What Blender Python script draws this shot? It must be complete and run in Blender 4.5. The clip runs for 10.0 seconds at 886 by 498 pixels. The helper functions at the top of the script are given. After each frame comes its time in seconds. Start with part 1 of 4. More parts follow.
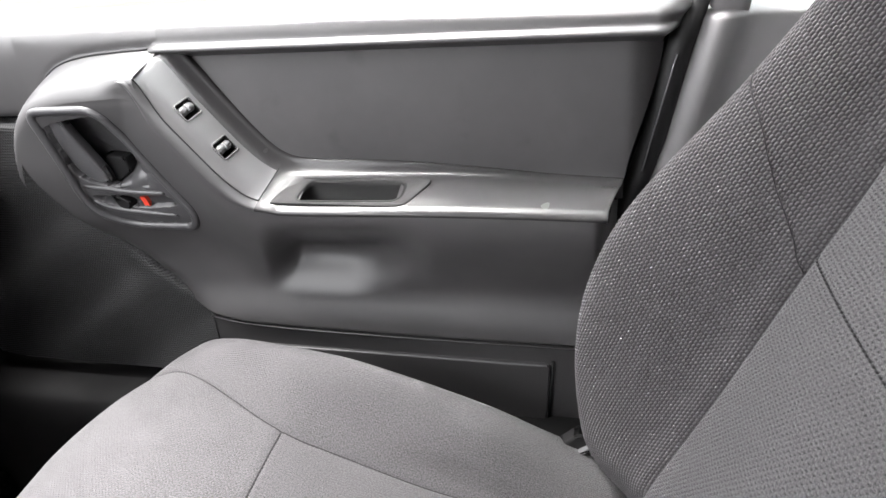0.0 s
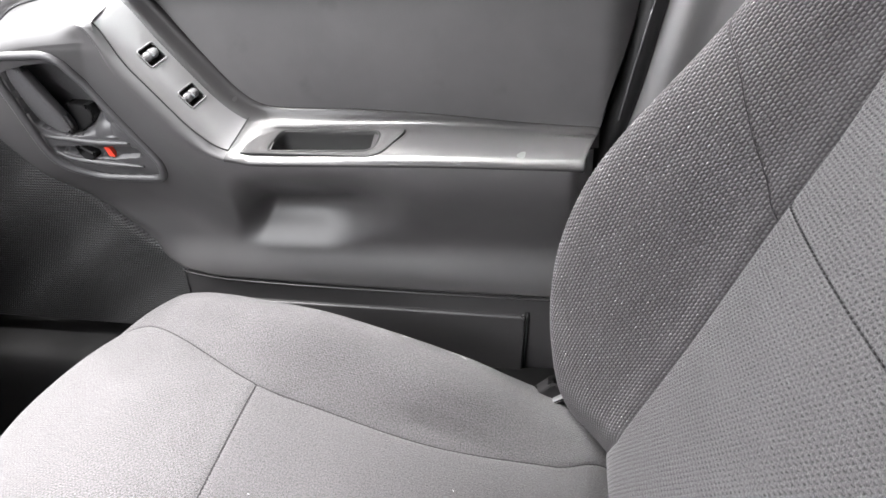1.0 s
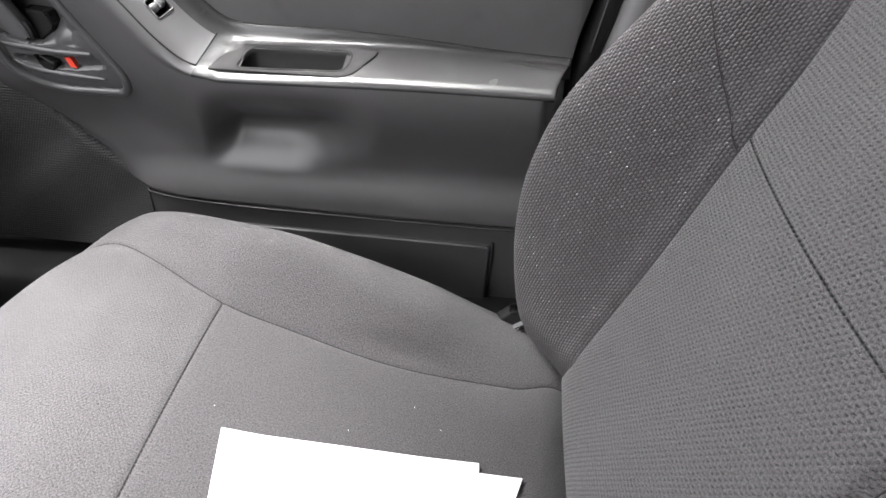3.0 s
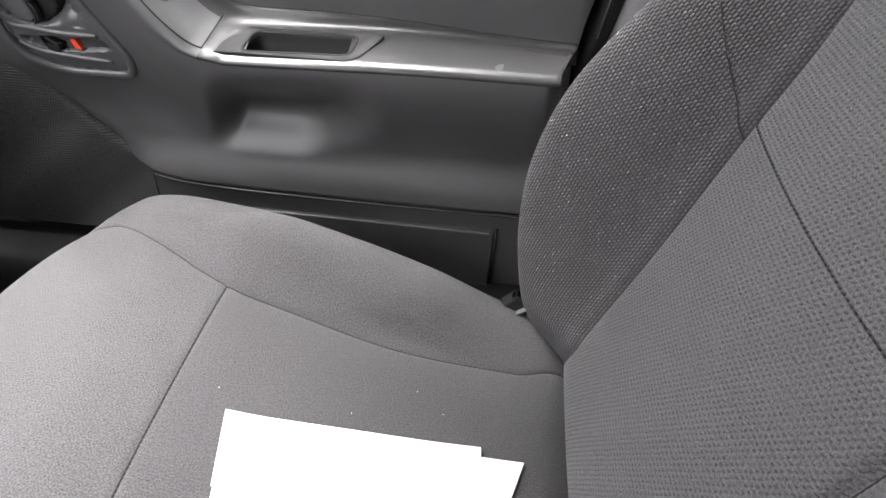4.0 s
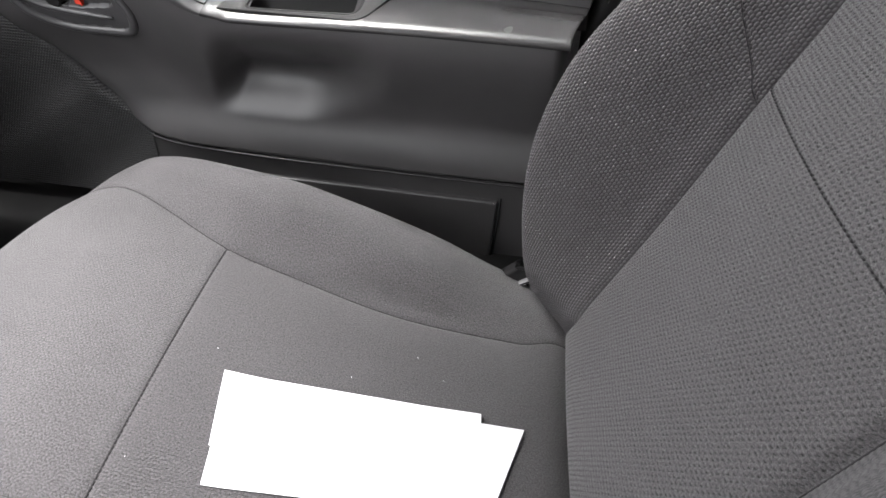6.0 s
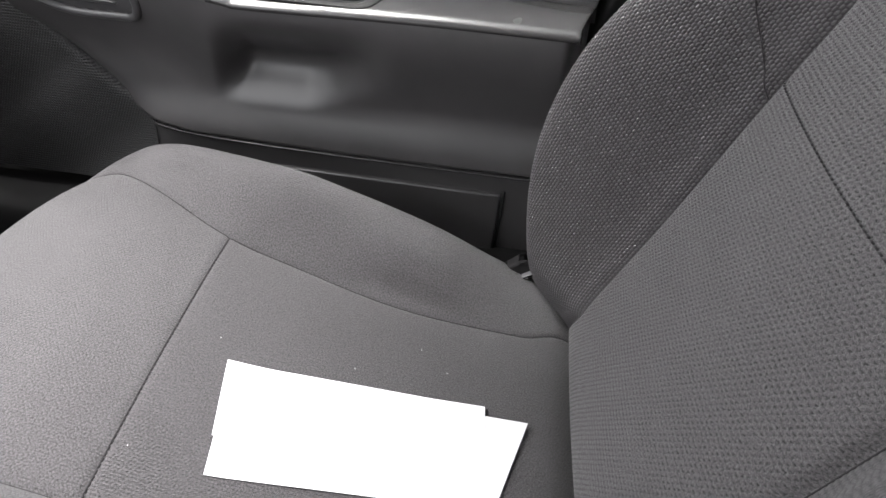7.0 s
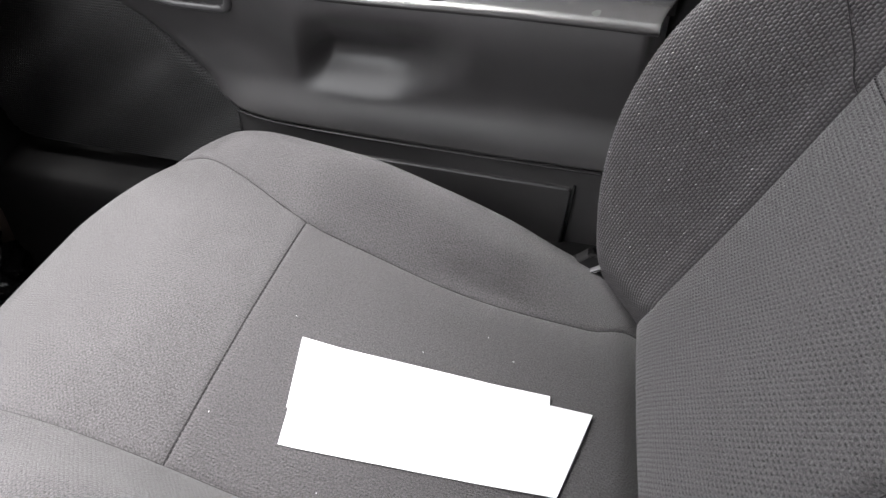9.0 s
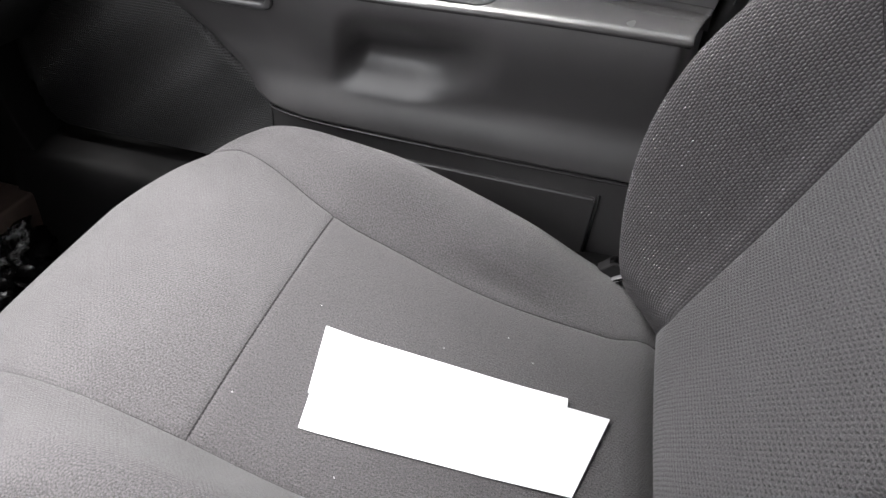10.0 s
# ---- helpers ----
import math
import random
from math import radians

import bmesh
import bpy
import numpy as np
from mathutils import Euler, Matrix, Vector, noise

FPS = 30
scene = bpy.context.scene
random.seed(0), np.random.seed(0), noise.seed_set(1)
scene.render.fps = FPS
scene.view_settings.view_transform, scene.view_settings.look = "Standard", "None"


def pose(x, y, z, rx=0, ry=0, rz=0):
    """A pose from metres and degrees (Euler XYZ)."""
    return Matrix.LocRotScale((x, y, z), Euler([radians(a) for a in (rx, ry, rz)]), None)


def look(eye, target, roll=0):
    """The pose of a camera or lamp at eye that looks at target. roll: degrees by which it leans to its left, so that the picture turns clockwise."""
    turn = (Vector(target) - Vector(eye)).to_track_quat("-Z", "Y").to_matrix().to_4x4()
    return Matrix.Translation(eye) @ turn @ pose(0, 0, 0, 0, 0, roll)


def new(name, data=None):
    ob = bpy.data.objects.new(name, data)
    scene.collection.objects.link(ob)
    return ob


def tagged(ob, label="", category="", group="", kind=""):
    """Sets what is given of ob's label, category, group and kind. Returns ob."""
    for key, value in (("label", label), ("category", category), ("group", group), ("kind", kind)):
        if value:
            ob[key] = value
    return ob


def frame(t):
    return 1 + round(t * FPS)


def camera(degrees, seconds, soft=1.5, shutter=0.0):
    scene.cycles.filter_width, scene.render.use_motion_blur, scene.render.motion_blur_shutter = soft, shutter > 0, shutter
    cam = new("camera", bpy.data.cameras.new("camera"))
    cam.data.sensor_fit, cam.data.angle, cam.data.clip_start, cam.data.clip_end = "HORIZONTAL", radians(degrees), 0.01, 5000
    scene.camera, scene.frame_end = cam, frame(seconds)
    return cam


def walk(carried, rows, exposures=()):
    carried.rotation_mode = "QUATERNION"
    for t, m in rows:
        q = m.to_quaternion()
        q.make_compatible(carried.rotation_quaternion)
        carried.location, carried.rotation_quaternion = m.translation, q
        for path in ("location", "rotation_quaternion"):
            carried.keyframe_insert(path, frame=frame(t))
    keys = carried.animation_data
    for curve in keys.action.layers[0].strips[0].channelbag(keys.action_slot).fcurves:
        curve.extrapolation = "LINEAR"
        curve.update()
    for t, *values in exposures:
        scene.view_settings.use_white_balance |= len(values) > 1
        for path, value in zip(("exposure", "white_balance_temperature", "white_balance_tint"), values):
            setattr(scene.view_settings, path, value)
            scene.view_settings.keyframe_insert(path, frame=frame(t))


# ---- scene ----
cam = camera(65.6, 10.0)
PATH = [
    (0, (-0.015, -0.676, 0.903), (-0.453, 1.027, -0.051), -5.2),
    (0.5, (-0.021, -0.681, 0.895), (-0.416, 0.987, -0.135), -4.5),
    (1, (-0.018, -0.676, 0.891), (-0.376, 0.983, -0.167), -4.3),
    (1.5, (-0.022, -0.678, 0.888), (-0.28, 0.957, -0.234), -2.2),
    (2, (-0.02, -0.682, 0.886), (-0.246, 0.906, -0.309), -0.9),
    (2.5, (-0.019, -0.692, 0.883), (-0.26, 0.899, -0.305), -0.6),
    (4, (-0.021, -0.699, 0.879), (-0.268, 0.865, -0.344), 0.0),
    (4.5, (-0.02, -0.703, 0.879), (-0.284, 0.854, -0.349), 0.1),
    (5, (-0.022, -0.699, 0.875), (-0.281, 0.848, -0.366), 0.2),
    (5.5, (-0.021, -0.703, 0.866), (-0.274, 0.836, -0.386), 0.6),
    (7, (-0.038, -0.705, 0.855), (-0.251, 0.823, -0.418), 2.6),
    (7.5, (-0.036, -0.704, 0.858), (-0.281, 0.806, -0.43), 2.1),
    (8, (-0.018, -0.673, 0.852), (-0.207, 0.819, -0.467), 0.9),
    (8.5, (-0.04, -0.71, 0.849), (-0.327, 0.797, -0.433), 1.3),
    (9, (-0.044, -0.722, 0.853), (-0.43, 0.767, -0.424), 0.4),
    (9.5, (-0.042, -0.73, 0.852), (-0.461, 0.748, -0.428), 0.5),
    (10, (-0.052, -0.746, 0.841), (-0.48, 0.769, -0.392), 2.6),
]
EXPOSURE = [(0.0, 2.72), (1.0, 3.08), (1.5, 3.12), (2.5, 2.72), (4.5, 2.34), (7.5, 2.05), (10.0, 2.2)]
walk(cam, [(t, look(eye, target, roll)) for t, eye, target, roll in PATH], EXPOSURE)

# ---- light ----
world = bpy.data.worlds.new("sky")
scene.world = world
world.use_nodes = True
wn = world.node_tree
sky = wn.nodes.new("ShaderNodeTexSky")
sky.sky_type, sky.sun_disc = "NISHITA", False
sky.sun_elevation, sky.sun_rotation = radians(69.5), radians(-96)
sky.air_density, sky.dust_density = 1.0, 4.0
soft_sky = wn.nodes.new("ShaderNodeHueSaturation")
soft_sky.inputs["Saturation"].default_value = 0.3
wn.links.new(sky.outputs[0], soft_sky.inputs["Color"])
cloud = wn.nodes.new("ShaderNodeMix")
cloud.data_type = "RGBA"
cloud.inputs[0].default_value = 0.6
cloud.inputs[7].default_value = (14.0, 14.0, 14.2, 1)
wn.links.new(soft_sky.outputs[0], cloud.inputs[6])
wn.links.new(cloud.outputs[2], wn.nodes["Background"].inputs[0])
wn.nodes["Background"].inputs[1].default_value = 0.13
sun = new("sun", bpy.data.lights.new("sun", "SUN"))
sun.data.energy, sun.data.angle, sun.data.color = 3.1, radians(28), (1.0, 0.985, 0.98)
sun.matrix_world = look((-2.6, -0.3, 7.0), (0, 0, 0))


# ---- materials ----
class Nodes:
    """A principled material and short calls that add nodes to it."""

    def __init__(self, name, rough=0.5, metal=0.0, spec=0.5):
        self.mat = bpy.data.materials.new(name)
        self.mat.use_nodes = True
        self.tree = self.mat.node_tree
        self.out = self.tree.nodes["Principled BSDF"]
        self.set("Roughness", rough), self.set("Metallic", metal), self.set("Specular IOR Level", spec)

    def set(self, key, value):
        socket = self.out.inputs[key]
        if hasattr(value, "is_linked"):
            self.tree.links.new(value, socket)
        else:
            socket.default_value = value

    def add(self, kind, links=(), **values):
        node = self.tree.nodes.new("ShaderNode" + kind)
        for key, value in values.items():
            if key == "op":
                node.operation = value
            elif key == "bands":
                node.bands_direction = value
            elif key == "mode":
                node.blend_type = value
        for key, value in links:
            if hasattr(value, "is_linked"):
                self.tree.links.new(value, node.inputs[key])
            else:
                node.inputs[key].default_value = value
        return node

    def coords(self, which="Object"):
        return self.add("TexCoord").outputs[which]

    def noise(self, at, scale, detail=4.0, rough=0.55):
        return self.add("TexNoise", (("Vector", at), ("Scale", scale), ("Detail", detail), ("Roughness", rough))).outputs["Fac"]

    def math(self, op, a, b=0.0):
        return self.add("Math", ((0, a), (1, b)), op=op).outputs[0]

    def mix(self, fac, a, b):
        node = self.tree.nodes.new("ShaderNodeMix")
        node.data_type = "RGBA"
        for i, value in ((0, fac), (6, a), (7, b)):
            if hasattr(value, "is_linked"):
                self.tree.links.new(value, node.inputs[i])
            else:
                node.inputs[i].default_value = value
        return node.outputs[2]

    def span(self, value, lo, hi, to_lo=0.0, to_hi=1.0):
        return self.add("MapRange", ((0, value), (1, lo), (2, hi), (3, to_lo), (4, to_hi))).outputs[0]

    def bump(self, height, distance, strength=1.0):
        links = [("Height", height), ("Distance", distance), ("Strength", strength)]
        if hasattr(self, "normal"):
            links.append(("Normal", self.normal))
        self.normal = self.add("Bump", links).outputs[0]
        self.set("Normal", self.normal)


def grey(v, warm=0.0):
    return (v * (1.012 + warm), v * 0.985, v * (1.025 - warm), 1)


def moulded_plastic(name, v, rough=0.42, warm=0.01, grain=900.0, depth=0.00025, spec=0.5, wave=0.08, smudge=0.0):
    """Vinyl-like moulded plastic: fine leather grain, dust and wear."""
    m = Nodes(name, rough, 0.0, spec)
    at = m.coords()
    m.bump(m.noise(at, grain, 2.0, 0.5), depth, 0.35)
    if wave:
        m.bump(m.noise(at, 14.0, 2.0, 0.4), 0.002, wave)
    dust = m.span(m.noise(at, 9.0, 4.0, 0.6), 0.1, 0.9)
    tone = m.mix(dust, grey(v * 0.85, warm), grey(v * 1.3, warm * 2))
    if smudge:
        tone = m.mix(m.math("MULTIPLY", m.span(m.noise(at, 22.0, 3.0, 0.5), 0.62, 0.78), smudge), tone, grey(v * 0.5))
    m.set("Base Color", tone)
    m.set("Roughness", m.span(m.noise(at, 22.0, 2.0), 0.1, 0.9, rough - 0.06, rough + 0.08))
    return m.mat


def woven_fabric(name, v, pitch_u, pitch_v, depth, pattern="loops", mark=0.6, warm=0.012, worn=0.25, fuzz=0.9, turn=False, dark_patch=None, grainy=1.0):
    """Knitted seat cloth, with fuzz, dust and rubbed areas. UV is in metres along the cloth.
    loops: staggered raised oblong loops; pits: small sunken crescents on a flat ground."""
    m = Nodes(name, 0.92, 0.0, 0.16)
    uv = m.add("UVMap").outputs[0]
    parts = m.add("SeparateXYZ", ((0, uv),))
    u = m.math("DIVIDE", parts.outputs[1 if turn else 0], pitch_u)
    w = m.math("DIVIDE", parts.outputs[0 if turn else 1], pitch_v)
    row = m.math("FLOOR", w)
    u2 = m.math("ADD", u, m.math("MULTIPLY", row, 0.5))
    du = m.math("SUBTRACT", m.math("FRACT", u2), 0.5)
    dw = m.math("SUBTRACT", m.math("FRACT", w), 0.5)
    cell = m.add("CombineXYZ", ((0, m.math("FLOOR", u2)), (1, row)))
    shake = m.add("TexWhiteNoise", (("Vector", cell.outputs[0]),)).outputs["Value"]
    if pattern == "loops":
        loop = m.math("ADD", m.math("POWER", m.math("ABSOLUTE", m.math("MULTIPLY", du, 2.0)), 2.6),
                      m.math("POWER", m.math("ABSOLUTE", m.math("MULTIPLY", dw, 2.1)), 2.0))
        height = m.span(loop, 0.15, 0.9, 1.0, 0.0)
    else:
        ring = m.math("SQRT", m.math("ADD", m.math("POWER", m.math("MULTIPLY", du, 1.15), 2.0), m.math("POWER", m.math("ADD", dw, 0.02), 2.0)))
        arc = m.math("MULTIPLY", m.span(m.math("ABSOLUTE", m.math("SUBTRACT", ring, 0.24)), 0.08, 0.18, 1.0, 0.0),
                     m.span(m.math("ADD", dw, m.math("MULTIPLY", du, 0.6)), -0.10, 0.06, 1.0, 0.0))
        ridge = m.math("MULTIPLY", m.span(m.math("ABSOLUTE", m.math("SUBTRACT", ring, 0.36)), 0.05, 0.16, 1.0, 0.0),
                       m.span(m.math("ADD", dw, m.math("MULTIPLY", du, 0.6)), -0.05, 0.12, 0.0, 1.0))
        height = m.math("SUBTRACT", 1.0, arc)
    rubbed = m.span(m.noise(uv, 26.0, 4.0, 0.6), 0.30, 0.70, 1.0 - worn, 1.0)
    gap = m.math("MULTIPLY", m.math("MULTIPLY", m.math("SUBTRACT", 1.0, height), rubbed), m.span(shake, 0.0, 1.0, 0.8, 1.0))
    if depth:
        m.bump(m.math("SUBTRACT", 1.0, gap), depth, 0.9)
    m.bump(m.noise(uv, 1300.0, 3.0, 0.7), 0.0009, fuzz)
    m.bump(m.noise(uv, 560.0, 3.0, 0.6), 0.0014, fuzz * 0.6)
    m.bump(m.noise(uv, 16.0, 3.0), 0.004, 0.12)
    def tint(f):
        return (f * (1.020 + warm), f * 0.972, f * (1.022 - warm), 1)
    rub = m.span(m.noise(uv, 7.0, 5.0, 0.6), 0.32, 0.72)
    tone = m.mix(rub, tint(v * 0.94), tint(v * 1.12))
    # gaps darkened and ridges lightened: shading of the relief put into the colour
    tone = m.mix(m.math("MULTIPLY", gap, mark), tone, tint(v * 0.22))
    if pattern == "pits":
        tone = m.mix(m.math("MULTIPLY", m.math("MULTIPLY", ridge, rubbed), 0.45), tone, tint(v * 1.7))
    grain = m.span(m.noise(uv, 600.0, 3.0, 0.75), 0.32, 0.68)
    tone = m.mix(grain, m.mix(0.58 * grainy, tone, tint(0.0)), m.mix(0.18 * grainy, tone, tint(0.4)))
    specks = m.span(m.noise(uv, 420.0, 2.0, 0.5), 0.75, 0.79)
    tone = m.mix(m.math("MULTIPLY", specks, 0.12 * grainy), tone, tint(v * 2.4))
    # a ragged darker ellipse at the given place on the cloth
    if dark_patch:
        x, y, long, wide = dark_patch
        p = m.add("SeparateXYZ", ((0, m.coords()),))
        a = m.math("DIVIDE", m.math("SUBTRACT", p.outputs[0], x), long)
        b = m.math("DIVIDE", m.math("ADD", m.math("SUBTRACT", p.outputs[1], y), m.math("MULTIPLY", m.math("SUBTRACT", p.outputs[0], x), 0.06)), wide)
        far = m.math("ADD", m.math("SQRT", m.math("ADD", m.math("MULTIPLY", a, a), m.math("MULTIPLY", b, b))), m.math("MULTIPLY", m.math("SUBTRACT", m.noise(uv, 40.0, 3.0), 0.5), 0.5))
        tone = m.mix(m.span(far, 0.6, 1.1, 0.12, 0.0), tone, tint(v * 0.2))
    m.set("Base Color", tone)
    m.set("Sheen Weight", 0.15 * grainy), m.set("Sheen Roughness", 0.5)
    return m.mat


def dot_grille(name, v, pitch):
    """Plastic pressed with rows of small round holes."""
    m = Nodes(name, 0.5, 0.0, 0.45)
    uv = m.add("UVMap").outputs[0]
    parts = m.add("SeparateXYZ", ((0, uv),))
    u, w = m.math("DIVIDE", parts.outputs[0], pitch), m.math("DIVIDE", parts.outputs[1], pitch)
    u = m.math("ADD", u, m.math("MULTIPLY", m.math("FLOOR", w), 0.5))
    du, dw = m.math("SUBTRACT", m.math("FRACT", u), 0.5), m.math("SUBTRACT", m.math("FRACT", w), 0.5)
    r = m.math("SQRT", m.math("ADD", m.math("MULTIPLY", du, du), m.math("MULTIPLY", dw, dw)))
    pit = m.span(r, 0.30, 0.40, 0.0, 1.0)
    m.bump(pit, 0.0012, 1.0)
    dust = m.noise(m.coords(), 400.0, 2.0)
    m.set("Base Color", m.mix(pit, grey(v * 0.2), m.mix(dust, grey(v), grey(v * 1.4))))
    return m.mat


def plain(name, v, rough, metal=0.0, warm=0.0, bump=0.0, scale=60.0, colour=None, spec=0.5):
    m = Nodes(name, rough, metal, spec)
    at = m.coords()
    n = m.noise(at, scale, 5.0)
    base = colour or grey(v, warm)
    m.set("Base Color", m.mix(n, tuple(c * 0.8 for c in base[:3]) + (1,), tuple(c * 1.2 for c in base[:3]) + (1,)))
    m.set("Roughness", m.span(m.noise(at, scale * 0.4, 3.0), 0.3, 0.7, max(0.02, rough - 0.06), rough + 0.06))
    if bump:
        m.bump(n, bump, 0.6)
    return m.mat


def window_glass():
    m = Nodes("window_glass", 0.0)
    m.set("Transmission Weight", 1.0), m.set("IOR", 1.02), m.set("Base Color", (0.9, 0.94, 0.92, 1))
    return m.mat


PLASTIC = moulded_plastic("door_plastic", 0.058, 0.42, spec=0.6)
PLASTIC_SILL = moulded_plastic("sill_plastic", 0.05, 0.34)
PLASTIC_PLATE = moulded_plastic("armrest_plastic", 0.035, 0.22, grain=1400.0, depth=0.00008, spec=0.34, wave=0)
PLASTIC_LOW = moulded_plastic("lower_door_plastic", 0.043, 0.36)
SWITCH_PLATE = moulded_plastic("switch_plate_satin", 0.09, 0.36, grain=1600.0, depth=0.00005, spec=0.6, wave=0)
# near black: the footwell's shade is put into this plastic's colour
SCUFF_SHADED = moulded_plastic("scuff_plastic_shaded", 0.007, 0.6, spec=0.12)
VINYL = moulded_plastic("door_insert_vinyl", 0.068, 0.55, grain=650.0, depth=0.0004, spec=0.3, smudge=0.4)
TRIM = moulded_plastic("pillar_plastic", 0.20, 0.42)
DARK = plain("black_plastic", 0.010, 0.62, spec=0.25)
HANDLE = plain("handle_plastic", 0.068, 0.34, bump=0.0002, scale=300.0)
LEVER = plain("lever_plastic", 0.08, 0.42, bump=0.0002, scale=300.0)
SATIN = plain("switch_satin", 0.30, 0.22, 0.6)
# darker than the plate: the deep cup's shade is put into the colour
CUP_SHADED = moulded_plastic("cup_plastic_shaded", 0.010, 0.7, spec=0.2)
CUP_PLATE = moulded_plastic("cup_plate_plastic", 0.028, 0.6, spec=0.12, wave=0)
ANCHOR = moulded_plastic("anchor_plastic", 0.018, 0.9, spec=0.1)
ROCKER = plain("rocker_plastic", 0.10, 0.2)
RED = plain("red_lock_mark", 0.5, 0.5, colour=(0.75, 0.06, 0.03, 1))
RUBBER = plain("rubber_seal", 0.012, 0.6, bump=0.0005)
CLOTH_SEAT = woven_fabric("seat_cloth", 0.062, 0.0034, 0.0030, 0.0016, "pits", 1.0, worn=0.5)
CLOTH_BOLSTER = woven_fabric("cushion_bolster_cloth", 0.066, 0.0036, 0.0024, 0.0008, "loops", 0.5, worn=0.7, dark_patch=(-0.135, -0.167, 0.070, 0.009))
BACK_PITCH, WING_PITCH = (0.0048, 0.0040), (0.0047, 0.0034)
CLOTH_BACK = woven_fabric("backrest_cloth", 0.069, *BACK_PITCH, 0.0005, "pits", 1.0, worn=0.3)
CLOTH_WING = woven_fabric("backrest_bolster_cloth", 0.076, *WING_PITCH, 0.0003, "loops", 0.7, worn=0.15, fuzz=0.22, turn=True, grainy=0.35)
THREAD = plain("seam_thread", 0.022, 0.9, colour=(0.021, 0.019, 0.0205, 1))
STITCH = plain("stitch_thread", 0.022, 0.9, colour=(0.024, 0.0215, 0.0235, 1))
CARPET = plain("carpet", 0.02, 0.95, bump=0.004, scale=500.0)
LINER = plain("headliner_cloth", 0.32, 0.95, bump=0.001, scale=400.0, warm=0.03)
PAPER = plain("white_paper", 0.8, 0.75, bump=0.0003, scale=25.0)
BAG = plain("black_bag_film", 0.004, 0.07, bump=0.008, scale=38.0, spec=1.0)
CARTON = plain("brown_carton", 0.2, 0.85, colour=(0.075, 0.052, 0.042, 1))
GROUND = plain("gravel_ground", 0.1, 0.95, bump=0.02, scale=3.0, colour=(0.040, 0.035, 0.025, 1))
BODY = plain("body_paint", 0.55, 0.3, warm=0.05)
GLASS = window_glass()
# opaque, for the unseen panel that blocks light from the left
BLOCKER = plain("opaque_blocker", 0.01, 0.06)


# ---- mesh helpers ----
def thing(name, label, category, group="", kind="", at=(0, 0, 0)):
    ob = new(name)
    ob.location = at
    ob.empty_display_size = 0.05
    return tagged(ob, label, category, group, kind)


def part(name, bm, material, parent=None, label="", smooth=True):
    me = bpy.data.meshes.new(name)
    bm.normal_update()
    bm.to_mesh(me)
    bm.free()
    me.materials.append(material)
    for p in me.polygons:
        p.use_smooth = smooth
    ob = new(name, me)
    if parent:
        ob.parent = parent
        ob.matrix_parent_inverse = parent.matrix_basis.inverted()
    return tagged(ob, label)


def thicken(ob, t, offset=-1.0):
    mod = ob.modifiers.new("thickness", "SOLIDIFY")
    mod.thickness, mod.offset = t, offset
    return ob


def curve_through(points, n):
    """n points evenly spread on a smooth line through the points."""
    p = np.array(points, float)
    p = np.vstack([2 * p[0] - p[1], p, 2 * p[-1] - p[-2]])
    out = []
    for i in range(1, len(p) - 2):
        a, b, c, d = p[i - 1:i + 3]
        for k in range(24):
            t = k / 24
            out.append(0.5 * (2 * b + (c - a) * t + (2 * a - 5 * b + 4 * c - d) * t * t + (3 * b - a - 3 * c + d) * t ** 3))
    out.append(p[-2])
    out = np.array(out)
    s = np.concatenate([[0], np.cumsum(np.linalg.norm(np.diff(out, axis=0), axis=1))])
    at = np.linspace(0, s[-1], n)
    return np.stack([np.interp(at, s, out[:, k]) for k in range(out.shape[1])], axis=1)


def smooth(x, lo, hi):
    t = np.clip((np.asarray(x, float) - lo) / (hi - lo), 0, 1)
    return t * t * (3 - 2 * t)


def sheet(P, keep=None, uv=None, flip=False):
    """A bmesh from a grid of places (n, m, 3). keep: faces to keep; uv: (n, m, 2) in metres."""
    n, m = P.shape[:2]
    if uv is None:
        du = np.concatenate([np.zeros((1, m)), np.cumsum(np.linalg.norm(np.diff(P, axis=0), axis=2), axis=0)])
        dv = np.concatenate([np.zeros((n, 1)), np.cumsum(np.linalg.norm(np.diff(P, axis=1), axis=2), axis=1)], axis=1)
        uv = np.stack([du, dv], axis=2)
    bm = bmesh.new()
    layer = bm.loops.layers.uv.new("UVMap")
    grid = [[bm.verts.new(P[i, j]) for j in range(m)] for i in range(n)]
    for i in range(n - 1):
        for j in range(m - 1):
            if keep is not None and not keep[i, j]:
                continue
            corners = [(i, j), (i + 1, j), (i + 1, j + 1), (i, j + 1)]
            if flip:
                corners.reverse()
            face = bm.faces.new([grid[a][b] for a, b in corners])
            for loop, (a, b) in zip(face.loops, corners):
                loop[layer].uv = uv[a, b]
    bmesh.ops.delete(bm, geom=[v for v in bm.verts if not v.link_faces], context="VERTS")
    return bm


def refined(P, at, axis):
    """The grid P read at fractional places along one axis, on a smooth curve."""
    P = np.moveaxis(P, axis, 0)
    i = np.clip(np.floor(at).astype(int), 0, len(P) - 2)
    t = (np.asarray(at) - i).reshape((-1,) + (1,) * (P.ndim - 1))
    a, b, c, d = P[np.maximum(i - 1, 0)], P[i], P[i + 1], P[np.minimum(i + 2, len(P) - 1)]
    out = 0.5 * (2 * b + (c - a) * t + (2 * a - 5 * b + 4 * c - d) * t * t + (3 * b - a - 3 * c + d) * t ** 3)
    return np.moveaxis(out, 0, axis)


